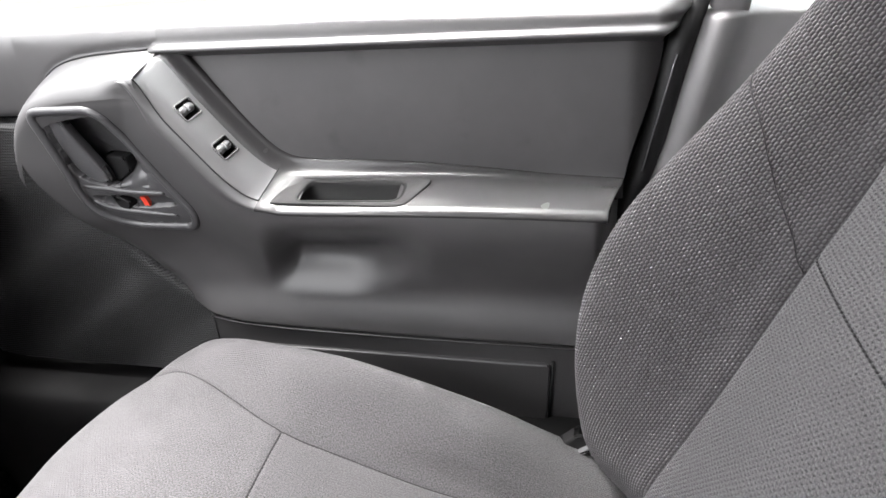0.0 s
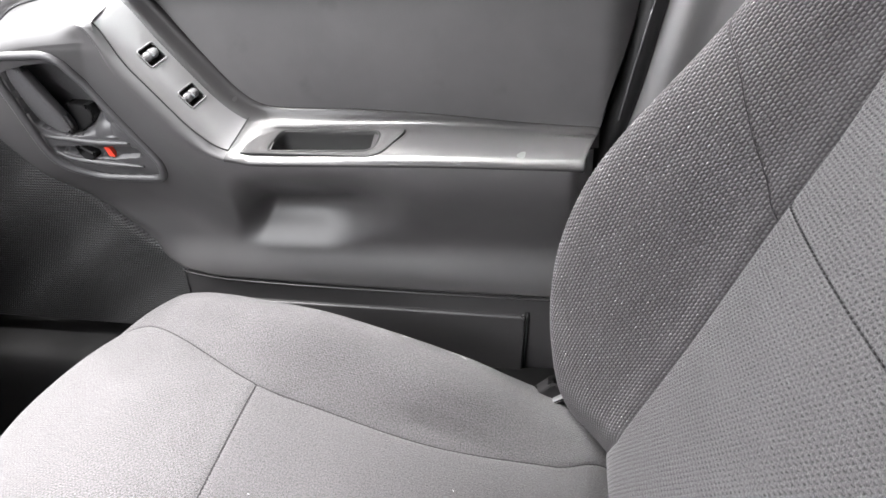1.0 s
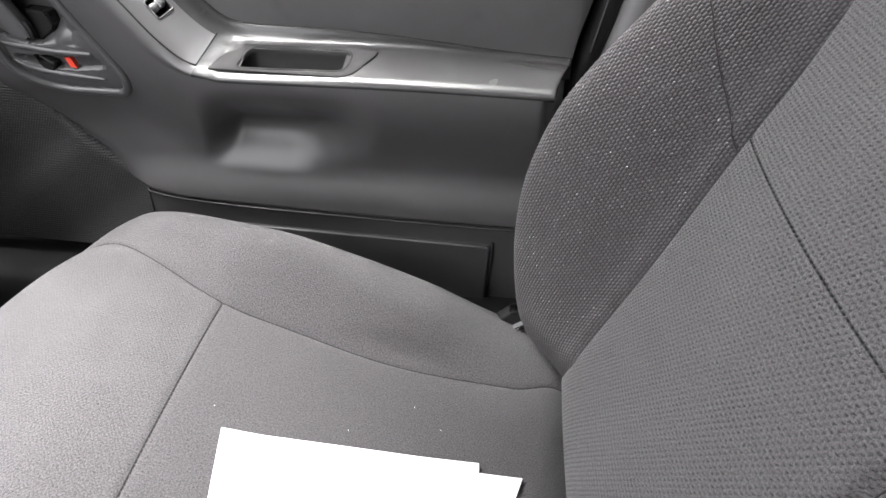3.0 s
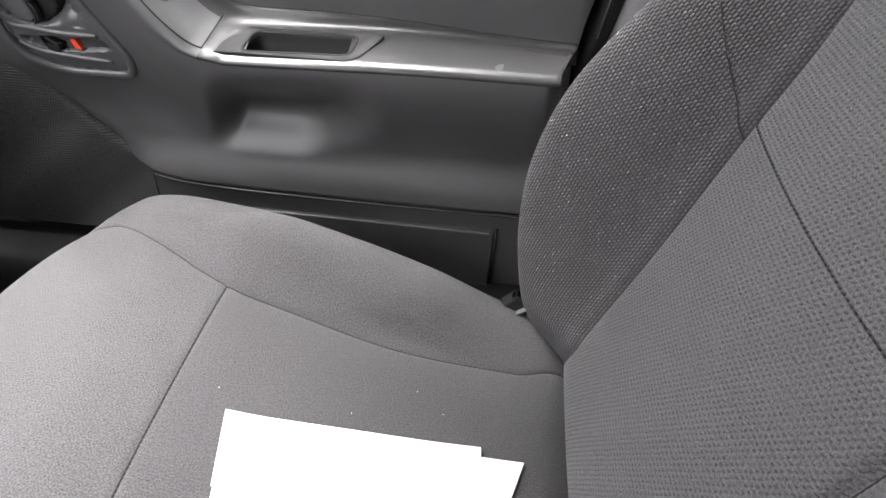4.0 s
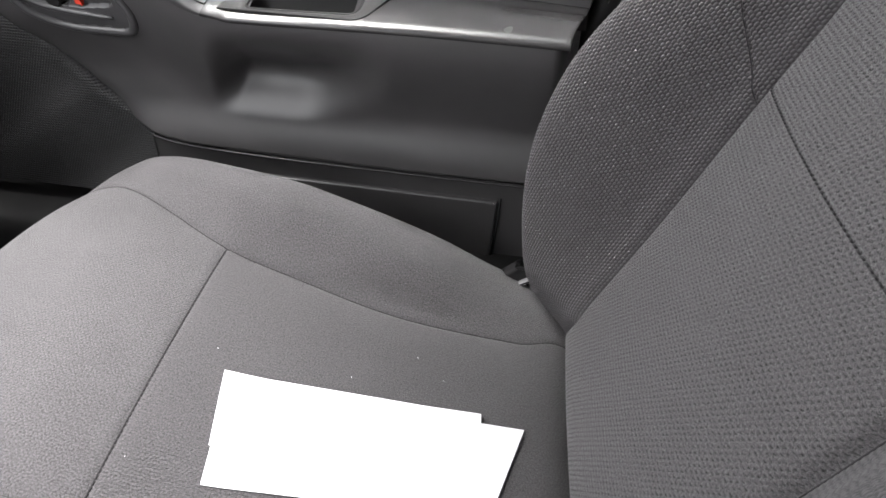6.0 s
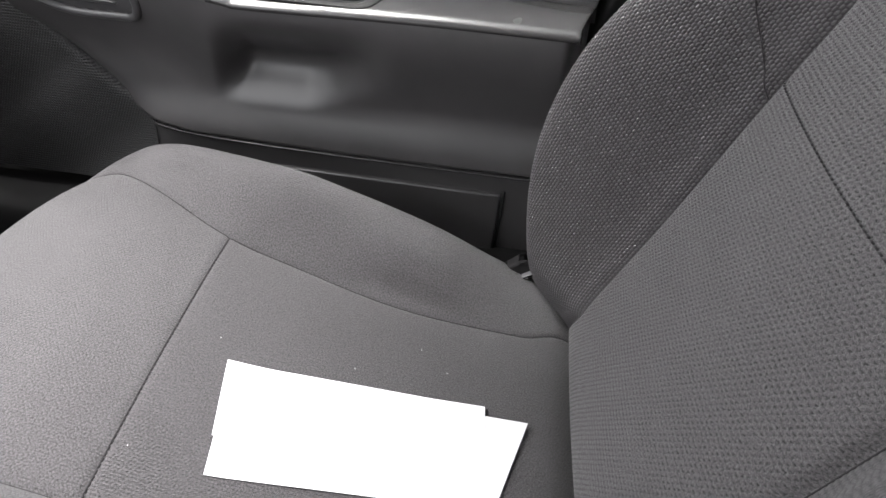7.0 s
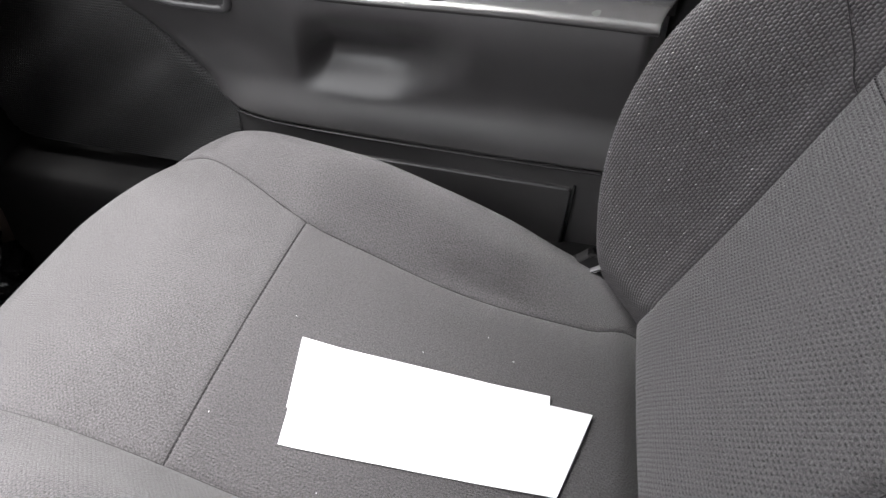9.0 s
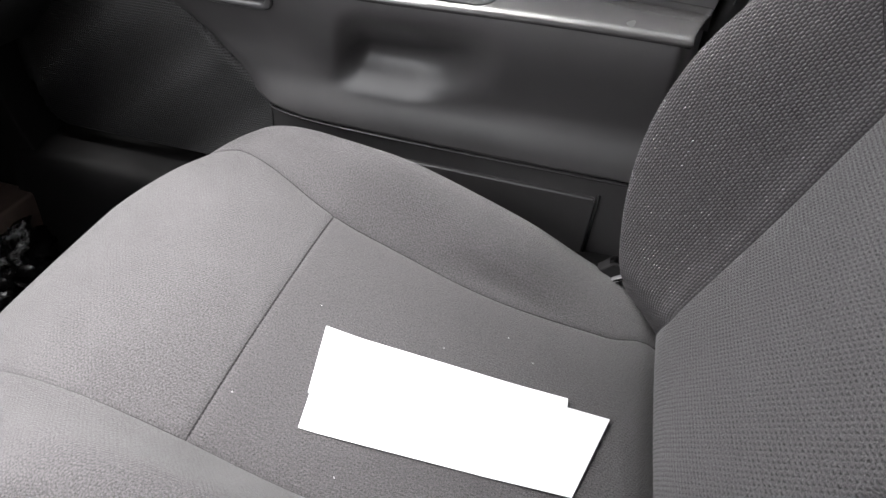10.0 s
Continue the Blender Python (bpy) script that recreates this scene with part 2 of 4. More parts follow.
def weave(uv, pitch, pattern, turn):
    """Height of the knitted loops or pits, 0 to 1, for places uv in metres; the cloth's colour follows the same steps."""
    u, w = uv[..., 1 if turn else 0] / pitch[0], uv[..., 0 if turn else 1] / pitch[1]
    u = u + 0.5 * np.floor(w)
    du, dw = u - np.floor(u) - 0.5, w - np.floor(w) - 0.5
    if pattern == "loops":
        return np.clip((0.9 - (np.abs(2 * du) ** 2.6 + np.abs(2.1 * dw) ** 2)) / 0.75, 0, 1)
    ring = np.sqrt((1.15 * du) ** 2 + (dw + 0.02) ** 2)
    return 1 - np.clip((0.18 - np.abs(ring - 0.24)) / 0.10, 0, 1) * np.clip((0.06 - dw - 0.6 * du) / 0.16, 0, 1)


def cloth(name, P, uv, material, parent, label, pitch, pattern, turn=False, height=0.0008, step=0.0008):
    """A finely divided skin with the loops of its cloth raised on it."""
    for axis in (0, 1):
        mid = np.take(P, P.shape[1 - axis] // 2, axis=1 - axis)
        run = np.concatenate([[0], np.cumsum(np.linalg.norm(np.diff(mid, axis=0), axis=1))])
        at = np.interp(np.linspace(0, run[-1], int(run[-1] / step)), run, np.arange(len(run)))
        P, uv = refined(P, at, axis), refined(uv, at, axis)
    n = np.cross(np.gradient(P, axis=1), np.gradient(P, axis=0))
    n /= np.linalg.norm(n, axis=2)[..., None] + 1e-12
    n *= np.where(n[..., :1].mean() > 0, -1.0, 1.0)
    P = P + n * height * (weave(uv, pitch, pattern, turn) - 1)[..., None]
    k, m = P.shape[:2]
    ids = np.arange(k * m).reshape(k, m)
    faces = np.stack([ids[:-1, 1:], ids[1:, 1:], ids[1:, :-1], ids[:-1, :-1]], 2).reshape(-1, 4)
    me = bpy.data.meshes.new(name)
    me.from_pydata(P.reshape(-1, 3), [], faces)
    layer = me.uv_layers.new(name="UVMap")
    layer.data.foreach_set("uv", uv.reshape(-1, 2)[faces.reshape(-1)].astype(np.float32).reshape(-1))
    me.polygons.foreach_set("use_smooth", np.ones(len(faces), bool))
    me.materials.append(material)
    ob = new(name, me)
    ob.parent = parent
    ob.matrix_parent_inverse = parent.matrix_basis.inverted()
    return tagged(ob, label)


def tube(points, radius, closed=False, sides=8, flat=(1.0, 1.0), up=(0, 0, 1)):
    """A round or flattened bar along the points."""
    p = np.array(points, float)
    n = len(p)
    bm = bmesh.new()
    rings = []
    for i in range(n):
        a, b = (p[i - 1], p[(i + 1) % n]) if closed else (p[max(i - 1, 0)], p[min(i + 1, n - 1)])
        d = Vector(b - a).normalized()
        s = d.cross(Vector(up)).normalized()
        w = s.cross(d)
        r = float(radius[i]) if hasattr(radius, "__len__") else radius
        rings.append([bm.verts.new(Vector(p[i]) + r * (flat[0] * math.cos(k * 2 * math.pi / sides) * s + flat[1] * math.sin(k * 2 * math.pi / sides) * w)) for k in range(sides)])
    for i in range(n if closed else n - 1):
        for k in range(sides):
            bm.faces.new((rings[i][k], rings[i][(k + 1) % sides], rings[(i + 1) % n][(k + 1) % sides], rings[(i + 1) % n][k]))
    if not closed:
        bm.faces.new(rings[0][::-1])
        bm.faces.new(rings[-1])
    return bm


def box(lo, hi, bevel=0.0, segments=2):
    bm = bmesh.new()
    bmesh.ops.create_cube(bm, size=1)
    for v in bm.verts:
        v.co = Vector([l + (c + 0.5) * (h - l) for c, l, h in zip(v.co, lo, hi)])
    if bevel:
        bmesh.ops.bevel(bm, geom=bm.edges[:], offset=bevel, segments=segments, affect="EDGES", profile=0.6)
    return bm


def prism(outline, lo, hi, axis="y", bevel=0.0):
    """An outline of two coordinates, pushed along the axis from lo to hi."""
    def place(a, b, c):
        return {"y": (a, c, b), "z": (a, b, c), "x": (c, a, b)}[axis]
    bm = bmesh.new()
    rows = [[bm.verts.new(place(a, b, c)) for a, b in outline] for c in (lo, hi)]
    n = len(outline)
    bm.faces.new(rows[0])
    bm.faces.new(rows[1][::-1])
    for i in range(n):
        bm.faces.new((rows[0][i], rows[1][i], rows[1][(i + 1) % n], rows[0][(i + 1) % n]))
    bmesh.ops.recalc_face_normals(bm, faces=bm.faces[:])
    if bevel:
        bmesh.ops.bevel(bm, geom=bm.edges[:], offset=bevel, segments=2, affect="EDGES", profile=0.6)
    return bm


def rounded(corners, radius, steps=6):
    """A closed outline with rounded corners, from its corner points."""
    c = [Vector(p) for p in corners]
    out = []
    for i, p in enumerate(c):
        r = radius[i] if hasattr(radius, "__len__") else radius
        a, b = (c[i - 1] - p), (c[(i + 1) % len(c)] - p)
        r = min(r, a.length * 0.48, b.length * 0.48)
        a, b = p + a.normalized() * r, p + b.normalized() * r
        for k in range(steps + 1):
            t = k / steps
            out.append(tuple((1 - t) ** 2 * a + 2 * t * (1 - t) * p + t * t * b))
    return out


def shrunk(outline, d):
    """The outline moved inwards by d."""
    p = np.array(outline, float)
    area = 0.5 * np.sum(p[:, 0] * np.roll(p[:, 1], -1) - np.roll(p[:, 0], -1) * p[:, 1])
    t = np.roll(p, -1, 0) - np.roll(p, 1, 0)
    t /= np.linalg.norm(t, axis=1)[:, None] + 1e-9
    n = np.stack([-t[:, 1], t[:, 0]], axis=1) * (1 if area > 0 else -1)
    return p + n * d


def inside(outline, x, z):
    """Whether the places x, z (arrays) lie inside the outline."""
    hit = np.zeros(np.shape(x), bool)
    p = np.array(outline, float)
    for (x0, z0), (x1, z1) in zip(p, np.roll(p, -1, 0)):
        cross = (z0 > z) != (z1 > z)
        hit ^= cross & (x < (x1 - x0) * (z - z0) / (z1 - z0 + 1e-12) + x0)
    return hit


def middles(a):
    return (a[:-1, :-1] + a[1:, :-1] + a[:-1, 1:] + a[1:, 1:]) / 4


# ---- car shell ----
def shell():
    floor = tagged(part("floor", box((-1.45, -1.5, -0.02), (2.3, 0.12, 0.06)), CARPET, smooth=False), "dark carpeted car floor", "floor", kind="structure")
    tagged(part("ceiling", box((-0.54, -1.30, 1.24), (2.2, -0.12, 1.28), 0.01), LINER), "pale cloth headliner of the car roof", "ceiling", kind="structure")
    tagged(part("wall_front", box((-1.5, -1.5, 0.06), (-1.42, 0.12, 0.80)), DARK, smooth=False), "dark firewall at the front of the footwell", "wall", kind="structure")
    # unseen, raised to the roof to keep out light from behind
    tagged(part("wall_rear", box((2.2, -1.5, 0.06), (2.28, 0.12, 1.28)), TRIM, smooth=False), "grey wall added to close the rear of the cabin", "wall", kind="structure")
    tagged(part("wall_left", box((-1.42, -1.5, 0.06), (2.2, -1.44, 0.79)), VINYL, smooth=False), "grey trim of the opposite side of the car", "wall", kind="structure")
    tagged(part("wall_right_rear", box((0.30, 0.03, 0.06), (2.2, 0.12, 0.780), 0.01), TRIM), "grey trim of the rear side of the car", "wall", kind="structure")
    for y0, y1 in ((-1.46, -1.30), (0.08, -0.10)):
        # left pane is an added opaque panel that cuts side light, right one is glass
        bm = box((0.118 if y0 > -1 else -0.20, y0 - 0.004, 0.76), (2.2, y0 + 0.004, 1.27))
        for v in bm.verts:
            v.co.y += (y1 - y0) * (v.co.z - 0.76) / 0.51
        tagged(part("side_pane_1", bm, BLOCKER if y0 < -1 else GLASS, smooth=False), "opaque dark panel added out of view to block side light" if y0 < -1 else "clear rear side window", "window", kind="structure")
    for y0, y1 in ((-1.37, -1.29), (-0.13, -0.055)):
        tagged(part("trim", box((-0.56, y0, 1.215), (2.2, y1, 1.285), 0.012), LINER), "pale roof rail trim along the headliner", "trim", kind="structure")
    for x0, x1, y, lean in ((0.1, 0.26, -1.44, 0.16), (1.15, 1.27, -1.44, 0.16), (1.15, 1.27, 0.06, -0.16), (0.082, 0.118, 0.060, -0.19)):
        bm = box((x0, y - 0.025, 0.76), (x1, y + 0.025, 1.25), 0.01)
        for v in bm.verts:
            v.co.y += lean * (v.co.z - 0.76) / 0.49
        tagged(part("trim", bm, TRIM), "grey window pillar trim", "pillar", kind="structure")
    for y, lean in ((-1.44, 0.16), (0.06, -0.17)):
        bm = tube([(-1.05, y, 0.80), (-0.80, y + lean * 0.45, 1.02), (-0.53, y + lean, 1.25)], 0.035, sides=10)
        tagged(part("trim", bm, TRIM), "grey windscreen pillar trim", "pillar", kind="structure")
    # dashboard
    outline = rounded([(-1.42, 0.50), (-0.86, 0.46), (-0.76, 0.56), (-0.78, 0.76), (-0.92, 0.82), (-1.42, 0.84)], 0.05)
    tagged(part("dashboard", prism(outline, -1.43, -0.035), DARK), "black moulded dashboard beside the door", "dashboard", kind="structure")
    # rocker under the door, with its scuff plate
    line = curve_through([(0.14, 0.297), (0.12, 0.30), (0.06, 0.29), (-0.03, 0.278), (-0.055, 0.25), (-0.06, 0.17), (-0.07, 0.06)], 30)
    xs = np.linspace(-0.955, 0.35, 40)
    P = np.array([[(x, y, z) for y, z in line] for x in xs])
    tagged(part("trim", sheet(P), SCUFF_SHADED), "dark plastic scuff plate along the door sill, footwell shade in its colour", "sill", kind="structure")
    # kick panel in front of the door
    outline = rounded([(-1.42, 0.06), (-0.93, 0.06), (-0.90, 0.22), (-0.945, 0.34), (-0.95, 0.55), (-1.42, 0.55)], 0.03)
    tagged(part("trim", prism(outline, -0.035, 0.1, bevel=0.004), SCUFF_SHADED), "dark plastic kick panel, footwell shade in its colour", "trim", kind="structure")
    # pillar behind the door
    zs = np.concatenate([np.linspace(0.06, 0.762, 56), np.linspace(0.765, 0.782, 10)])
    rows = []
    for z in zs:
        x0 = max(0.069 + 0.22 * (z - 0.75), 0.028)
        prof = curve_through([(x0 + 0.004, 0.12), (x0, 0.05), (x0 + 0.004, 0.030), (x0 + 0.02, 0.018), (x0 + 0.035, 0.024), (x0 + 0.06, 0.034), (x0 + 0.20, 0.03), (x0 + 0.34, 0.028)], 44)
        lean = 0.05 * max(0.0, (z - 0.765) / 0.017) ** 2
        rows.append([(x, y + lean, z) for x, y in prof])
    tagged(part("trim", sheet(np.array(rows), flip=True), TRIM), "grey plastic trim of the pillar behind the door", "pillar", kind="structure")
    # outside
    bm = bmesh.new()
    bmesh.ops.create_grid(bm, x_segments=8, y_segments=8, size=600)
    for v in bm.verts:
        v.co.z = -0.42
    tagged(part("ground", bm, GROUND), "brown gravel ground outside the car", "ground", kind="structure")


# ---- door ----
EDGE = curve_through([(0.003, 0.5945), (-0.013, 0.5970), (-0.16, 0.5988), (-0.33, 0.597), (-0.362, 0.599), (-0.385, 0.607), (-0.407, 0.629), (-0.456, 0.692), (-0.486, 0.732), (-0.502, 0.749)], 170)
BEZEL = rounded([(-0.6275, 0.7125), (-0.5445, 0.7130), (-0.5220, 0.662), (-0.4790, 0.578), (-0.4890, 0.5530), (-0.570, 0.5560), (-0.6090, 0.580), (-0.6145, 0.632)], [0.014, 0.018, 0.05, 0.03, 0.012, 0.03, 0.03, 0.05])
LEDGE = curve_through([(-0.498, 0.745), (-0.54, 0.743), (-0.585, 0.739), (-0.62, 0.730), (-0.645, 0.713), (-0.660, 0.690), (-0.672, 0.655)], 40)


def edge_gap(x, z):
    """Distance from the armrest's edge line and the ledge in front of it."""
    line = np.vstack([EDGE, LEDGE[4:]])
    best = np.full(np.shape(x), 9.0)
    for (x0, z0), (x1, z1) in zip(line, line[1:]):
        d = np.array((x1 - x0, z1 - z0))
        t = np.clip(((x - x0) * d[0] + (z - z0) * d[1]) / (d @ d + 1e-12), 0, 1)
        best = np.minimum(best, np.hypot(x - x0 - t * d[0], z - z0 - t * d[1]))
    return best


def panel_face(x, z):
    """How far the face below the armrest stands into the car, as y."""
    d = edge_gap(x, z)
    front = smooth(-x, 0.42, 0.56) * smooth(z, 0.49, 0.58)
    y = -0.060 + 0.066 * smooth(d, -0.005, 0.155) * (1 - 0.45 * front)
    y = y - 0.013 * smooth(-z, -0.470, -0.415) * (1 - 0.6 * front)
    # soft rounding along the ledge and the sloping edge
    y = y + 0.010 * smooth(-x, 0.37, 0.43) * (1 - smooth(-x, 0.46, 0.495)) * (1 - smooth(d, -0.012, 0.014))
    # scooped hollow for the hand: steep under its brow, its floor ramping out below
    fore = x - (-0.437 + 0.33 * (z - 0.43))
    aft = -0.218 + 0.29 * (z - 0.43) - x
    wall = smooth(fore, 0.0, 0.038) * smooth(aft, 0.0, 0.085)
    floor = smooth(z - 0.020 * smooth(x, -0.32, -0.22), 0.450, 0.522) * (1 - smooth(z, 0.480, 0.592))
    return y + 0.062 * wall * floor


def car_door():
    door = thing("door_1", "closed front car door with dark grey moulded plastic trim", "car door", kind="structure", at=(-0.4, 0.05, 0.3))
    # face below the armrest
    xs = np.concatenate([np.linspace(0.004, -0.666, 200)])
    top = np.interp(-xs, -EDGE[:, 0], EDGE[:, 1])
    ledge = np.interp(-xs, -LEDGE[:, 0], LEDGE[:, 1])
    top = np.where(xs < -0.5, ledge - 0.020, top)
    arc = curve_through([(-0.02, 0.398), (0.20, 0.399), (0.44, 0.4045), (0.475, 0.408), (0.505, 0.415), (0.546, 0.436), (0.580, 0.464), (0.622, 0.512), (0.648, 0.570), (0.660, 0.606), (0.670, 0.645)], 120)
    low = np.interp(-xs, arc[:, 0], arc[:, 1])
    ws = np.concatenate([np.linspace(0, 0.06, 8)[:-1], np.linspace(0.06, 0.94, 70), np.linspace(0.94, 1, 9)[1:]])
    X = np.repeat(xs[:, None], len(ws), 1)
    Z = low[:, None] + (top - low)[:, None] * ws[None]
    Y = panel_face(X, Z)
    lip = Z - low[:, None]
    fore = smooth(-X, 0.50, 0.56)
    Y = Y + 0.006 * (1 - smooth(lip, 0, 0.005)) * (1 - fore) + 0.020 * (1 - smooth(lip, -0.02, 0.040)) * fore
    rear = smooth(X, -0.022, 0.004)
    Y = Y + 0.05 * rear ** 2
    P = np.stack([X, Y, Z], 2)
    hole = inside(shrunk(BEZEL, 0.006), middles(X), middles(Z))
    part("lower_panel", sheet(P, ~hole), PLASTIC, door, "dark grey moulded panel with a hand hollow")
    # armrest top and switch plate, swept along the edge
    t = np.gradient(EDGE, axis=0)
    t /= np.linalg.norm(t, axis=1)[:, None]
    nrm = np.stack([t[:, 1], -t[:, 0]], 1)
    nrm = np.where(nrm[:, 1:2] < 0, -nrm, nrm)
    shared = [(0.0112, -0.041), (0.0175, -0.024), (0.0215, -0.014), (0.0255, -0.0075), (0.031, -0.0025), (0.0365, 0.001), (0.0365, 0.008)]
    sec = curve_through([(-0.006, -0.058), (-0.002, -0.0622), (0.0006, -0.0616), (0.0032, -0.0585), (0.0055, -0.0545), (0.0074, -0.050)] + shared, 60)
    soft_sec = curve_through([(-0.020, -0.0580), (-0.013, -0.0602), (-0.006, -0.0594), (0.0002, -0.0568), (0.0035, -0.0535), (0.0062, -0.050)] + shared, 60)
    n = len(EDGE)
    run = np.concatenate([[0], np.cumsum(np.linalg.norm(np.diff(EDGE, axis=0), axis=1))])
    P = np.zeros((n, len(sec), 3))
    for i in range(n):
        w = float(smooth(-EDGE[i, 0], 0.365, 0.42) * (1 - smooth(-EDGE[i, 0], 0.46, 0.495)))
        line = sec * (1 - w) + soft_sec * w
        o = line[:, 0] * (1 - 0.56 * smooth(EDGE[i, 0], -0.30, 0.02) * smooth(line[:, 0], 0.004, 0.03))
        P[i, :, 0] = EDGE[i, 0] + nrm[i, 0] * o
        P[i, :, 2] = EDGE[i, 1] + nrm[i, 1] * o
        P[i, :, 1] = line[:, 1]
        P[i, :, 0] += 0.014 * np.clip((line[:, 1] + 0.055) / 0.055, 0, 1) * smooth(EDGE[i, 0], -0.08, -0.006)
    # the inner side of the bend is a wide curve
    soft = P.copy()
    for _ in range(3):
        pad = np.concatenate([soft[:1]] * 9 + [soft] + [soft[-1:]] * 9)
        soft = np.mean([pad[q:q + n] for q in range(19)], axis=0)
    ends = smooth(np.arange(n), 25, 55) * smooth(n - 1.0 - np.arange(n), 25, 50)
    mix_w = (ends[:, None] * smooth(sec[:, 0], 0.010, 0.026)[None])[:, :, None]
    P = P * (1 - mix_w) + soft * mix_w
    ceiling_z = np.interp(P[:, :, 1], [-0.062, -0.04, -0.02, 0.0, 0.01], [0.7445, 0.7495, 0.7565, 0.7600, 0.7600])
    over = P[:, :, 2] - ceiling_z
    P[:, :, 2] = np.where(over > -0.006, ceiling_z - 0.006 * np.exp(-(np.maximum(over, -0.006) + 0.006) / 0.006), P[:, :, 2])
    mx, my = middles(P[:, :, 0]), middles(P[:, :, 1])
    mid_run = (run[:-1] + run[1:])[:, None] / 2 + 0 * mx
    cup = (mx > -0.331) & (mx < -0.222) & (my > -0.0465) & (my < -0.0215) & (mid_run < 0.37)
    pits = np.zeros_like(cup)
    for s in SWITCH_RUNS:
        pits |= (np.abs(mid_run - s) < 0.0095) & (my > -0.0425) & (my < -0.0235)
    solid = np.concatenate([~(cup | pits), np.ones((1, len(sec) - 1), bool)])
    skirt = np.concatenate([P, P[-1:] + np.array((-0.003, 0.0, -0.012))])
    cut = int(np.argmin(np.abs(run - 0.385)))
    j = int(np.argmin(np.abs(sec[:20, 1] + 0.0535) + (np.arange(20) < 8)))
    end = int(np.argmin(np.abs(EDGE[:, 0] + 0.006)))
    rear = np.stack([P[end] * (0, 0, 0.3) + (0.002, 0.030, 0.413), P[end] * (1, 1, 0.94) + (0.003, 0.006, 0.0355), P[end] + (0.0018, 0.0012, -0.0006)])
    part("armrest", sheet(np.concatenate([rear, P[end:cut + 1]]), np.concatenate([np.ones((3, len(sec) - 1), bool), solid[end:cut]])), PLASTIC_PLATE, door, "dark grey plastic armrest")
    part("armrest_edge", sheet(P[cut:, :j + 1]), PLASTIC, door, "rounded dark grey edge of the armrest")
    k = int(np.argmin(np.abs(sec[:, 1] + 0.0135)))
    part("armrest_back", sheet(skirt[cut:, k:]), PLASTIC_PLATE, door, "dark grey fillet against the door insert")
    part("switch_plate", sheet(skirt[cut:, j:k + 1], solid[cut:, j:k]), SWITCH_PLATE, door, "satin grey plate with two rocker switches")
    # pull cup
    def top_place(x, y):
        o = np.interp(y, sec[:45, 1], sec[:45, 0])
        return (x, y, np.interp(-x, -EDGE[:, 0], EDGE[:, 1]) + o)
    hole = rounded([(-0.338, -0.0490), (-0.219, -0.0485), (-0.216, -0.0215), (-0.328, -0.0185)], [0.010, 0.012, 0.010, 0.010])
    bm = bmesh.new()
    rings = []
    for d, dz in ((0.0025, 0.0004), (0.001, 0.0016), (-0.001, 0.0012), (-0.002, -0.004), (-0.004, -0.022), (-0.008, -0.026)):
        rings.append([bm.verts.new(Vector(top_place(a, b)) + Vector((0, 0, dz))) for a, b in shrunk(hole, -d)])
    for a, b in zip(rings, rings[1:]):
        for i in range(len(a)):
            bm.faces.new((a[i], a[(i + 1) % len(a)], b[(i + 1) % len(a)], b[i]))
    bm.faces.new(rings[-1])
    bmesh.ops.recalc_face_normals(bm, faces=bm.faces[:])
    part("pull_cup", bm, CUP_SHADED, door, "deep pull cup sunk into the armrest")
    rim = [(-0.364, -0.0540)] + rounded([(-0.372, -0.0540), (-0.213, -0.0545), (-0.187, -0.0165), (-0.350, -0.0160)], [0.001, 0.014, 0.012, 0.001])[7:-7] + [(-0.350, -0.0160)]
    part("seam", tube([Vector(top_place(a, b)) for a, b in rim], 0.0011, False, 6), DARK, door, "thin gap round the pull cup plate")
    def spaced(outline, k):
        p = np.array(list(outline) + [outline[0]], float)
        run_p = np.concatenate([[0], np.cumsum(np.linalg.norm(np.diff(p, axis=0), axis=1))])
        at = np.linspace(0, run_p[-1], k + 1)[:-1]
        return np.stack([np.interp(at, run_p, p[:, c]) for c in (0, 1)], 1)
    outer, inner = spaced(rim, 160), spaced(shrunk(hole, -0.0012), 160)
    inner = np.roll(inner, -int(np.argmin(np.hypot(*(inner - outer[0]).T))), 0)
    bm = bmesh.new()
    rings = []
    for f, dz in ((-0.004, -0.0006), (0.0, 0.0006), (0.06, 0.0010), (0.35, 0.0010), (0.65, 0.0010), (0.94, 0.0012), (1.0, 0.0006)):
        rings.append([bm.verts.new(Vector(top_place(*(o * (1 - f) + q * f))) + Vector((0, 0, dz))) for o, q in zip(outer, inner)])
    for a, b in zip(rings, rings[1:]):
        for i in range(len(a)):
            bm.faces.new((a[i], a[(i + 1) % len(a)], b[(i + 1) % len(a)], b[i]))
    bmesh.ops.recalc_face_normals(bm, faces=bm.faces[:])
    part("cup_plate", bm, CUP_PLATE, door, "matt black plate round the pull cup")
    # joint round the switch plate
    lo, hi = int(np.argmin(np.abs(run - 0.385))), int(np.argmin(np.abs(run - 0.578)))
    k = int(np.argmin(np.abs(sec[:, 1] + 0.009)))
    part("seam", tube(list(P[lo, j:k:3]) , 0.0007, sides=6), DARK, door, "thin joint across the armrest")
    part("seam", tube(list(P[lo:hi:2, j]), 0.0009, sides=6), DARK, door, "thin joint along the switch plate")
    # switches
    for s in SWITCH_RUNS:
        i = int(np.argmin(np.abs(run - s)))
        q = np.interp(-0.033, sec[:45, 1], sec[:45, 0])
        o = Vector((EDGE[i, 0] + nrm[i, 0] * q, -0.033, EDGE[i, 1] + nrm[i, 1] * q))
        along = Vector((t[i, 0], 0, t[i, 1]))
        a, b = [np.interp(v, sec[:45, 1], sec[:45, 0]) for v in (-0.042, -0.024)]
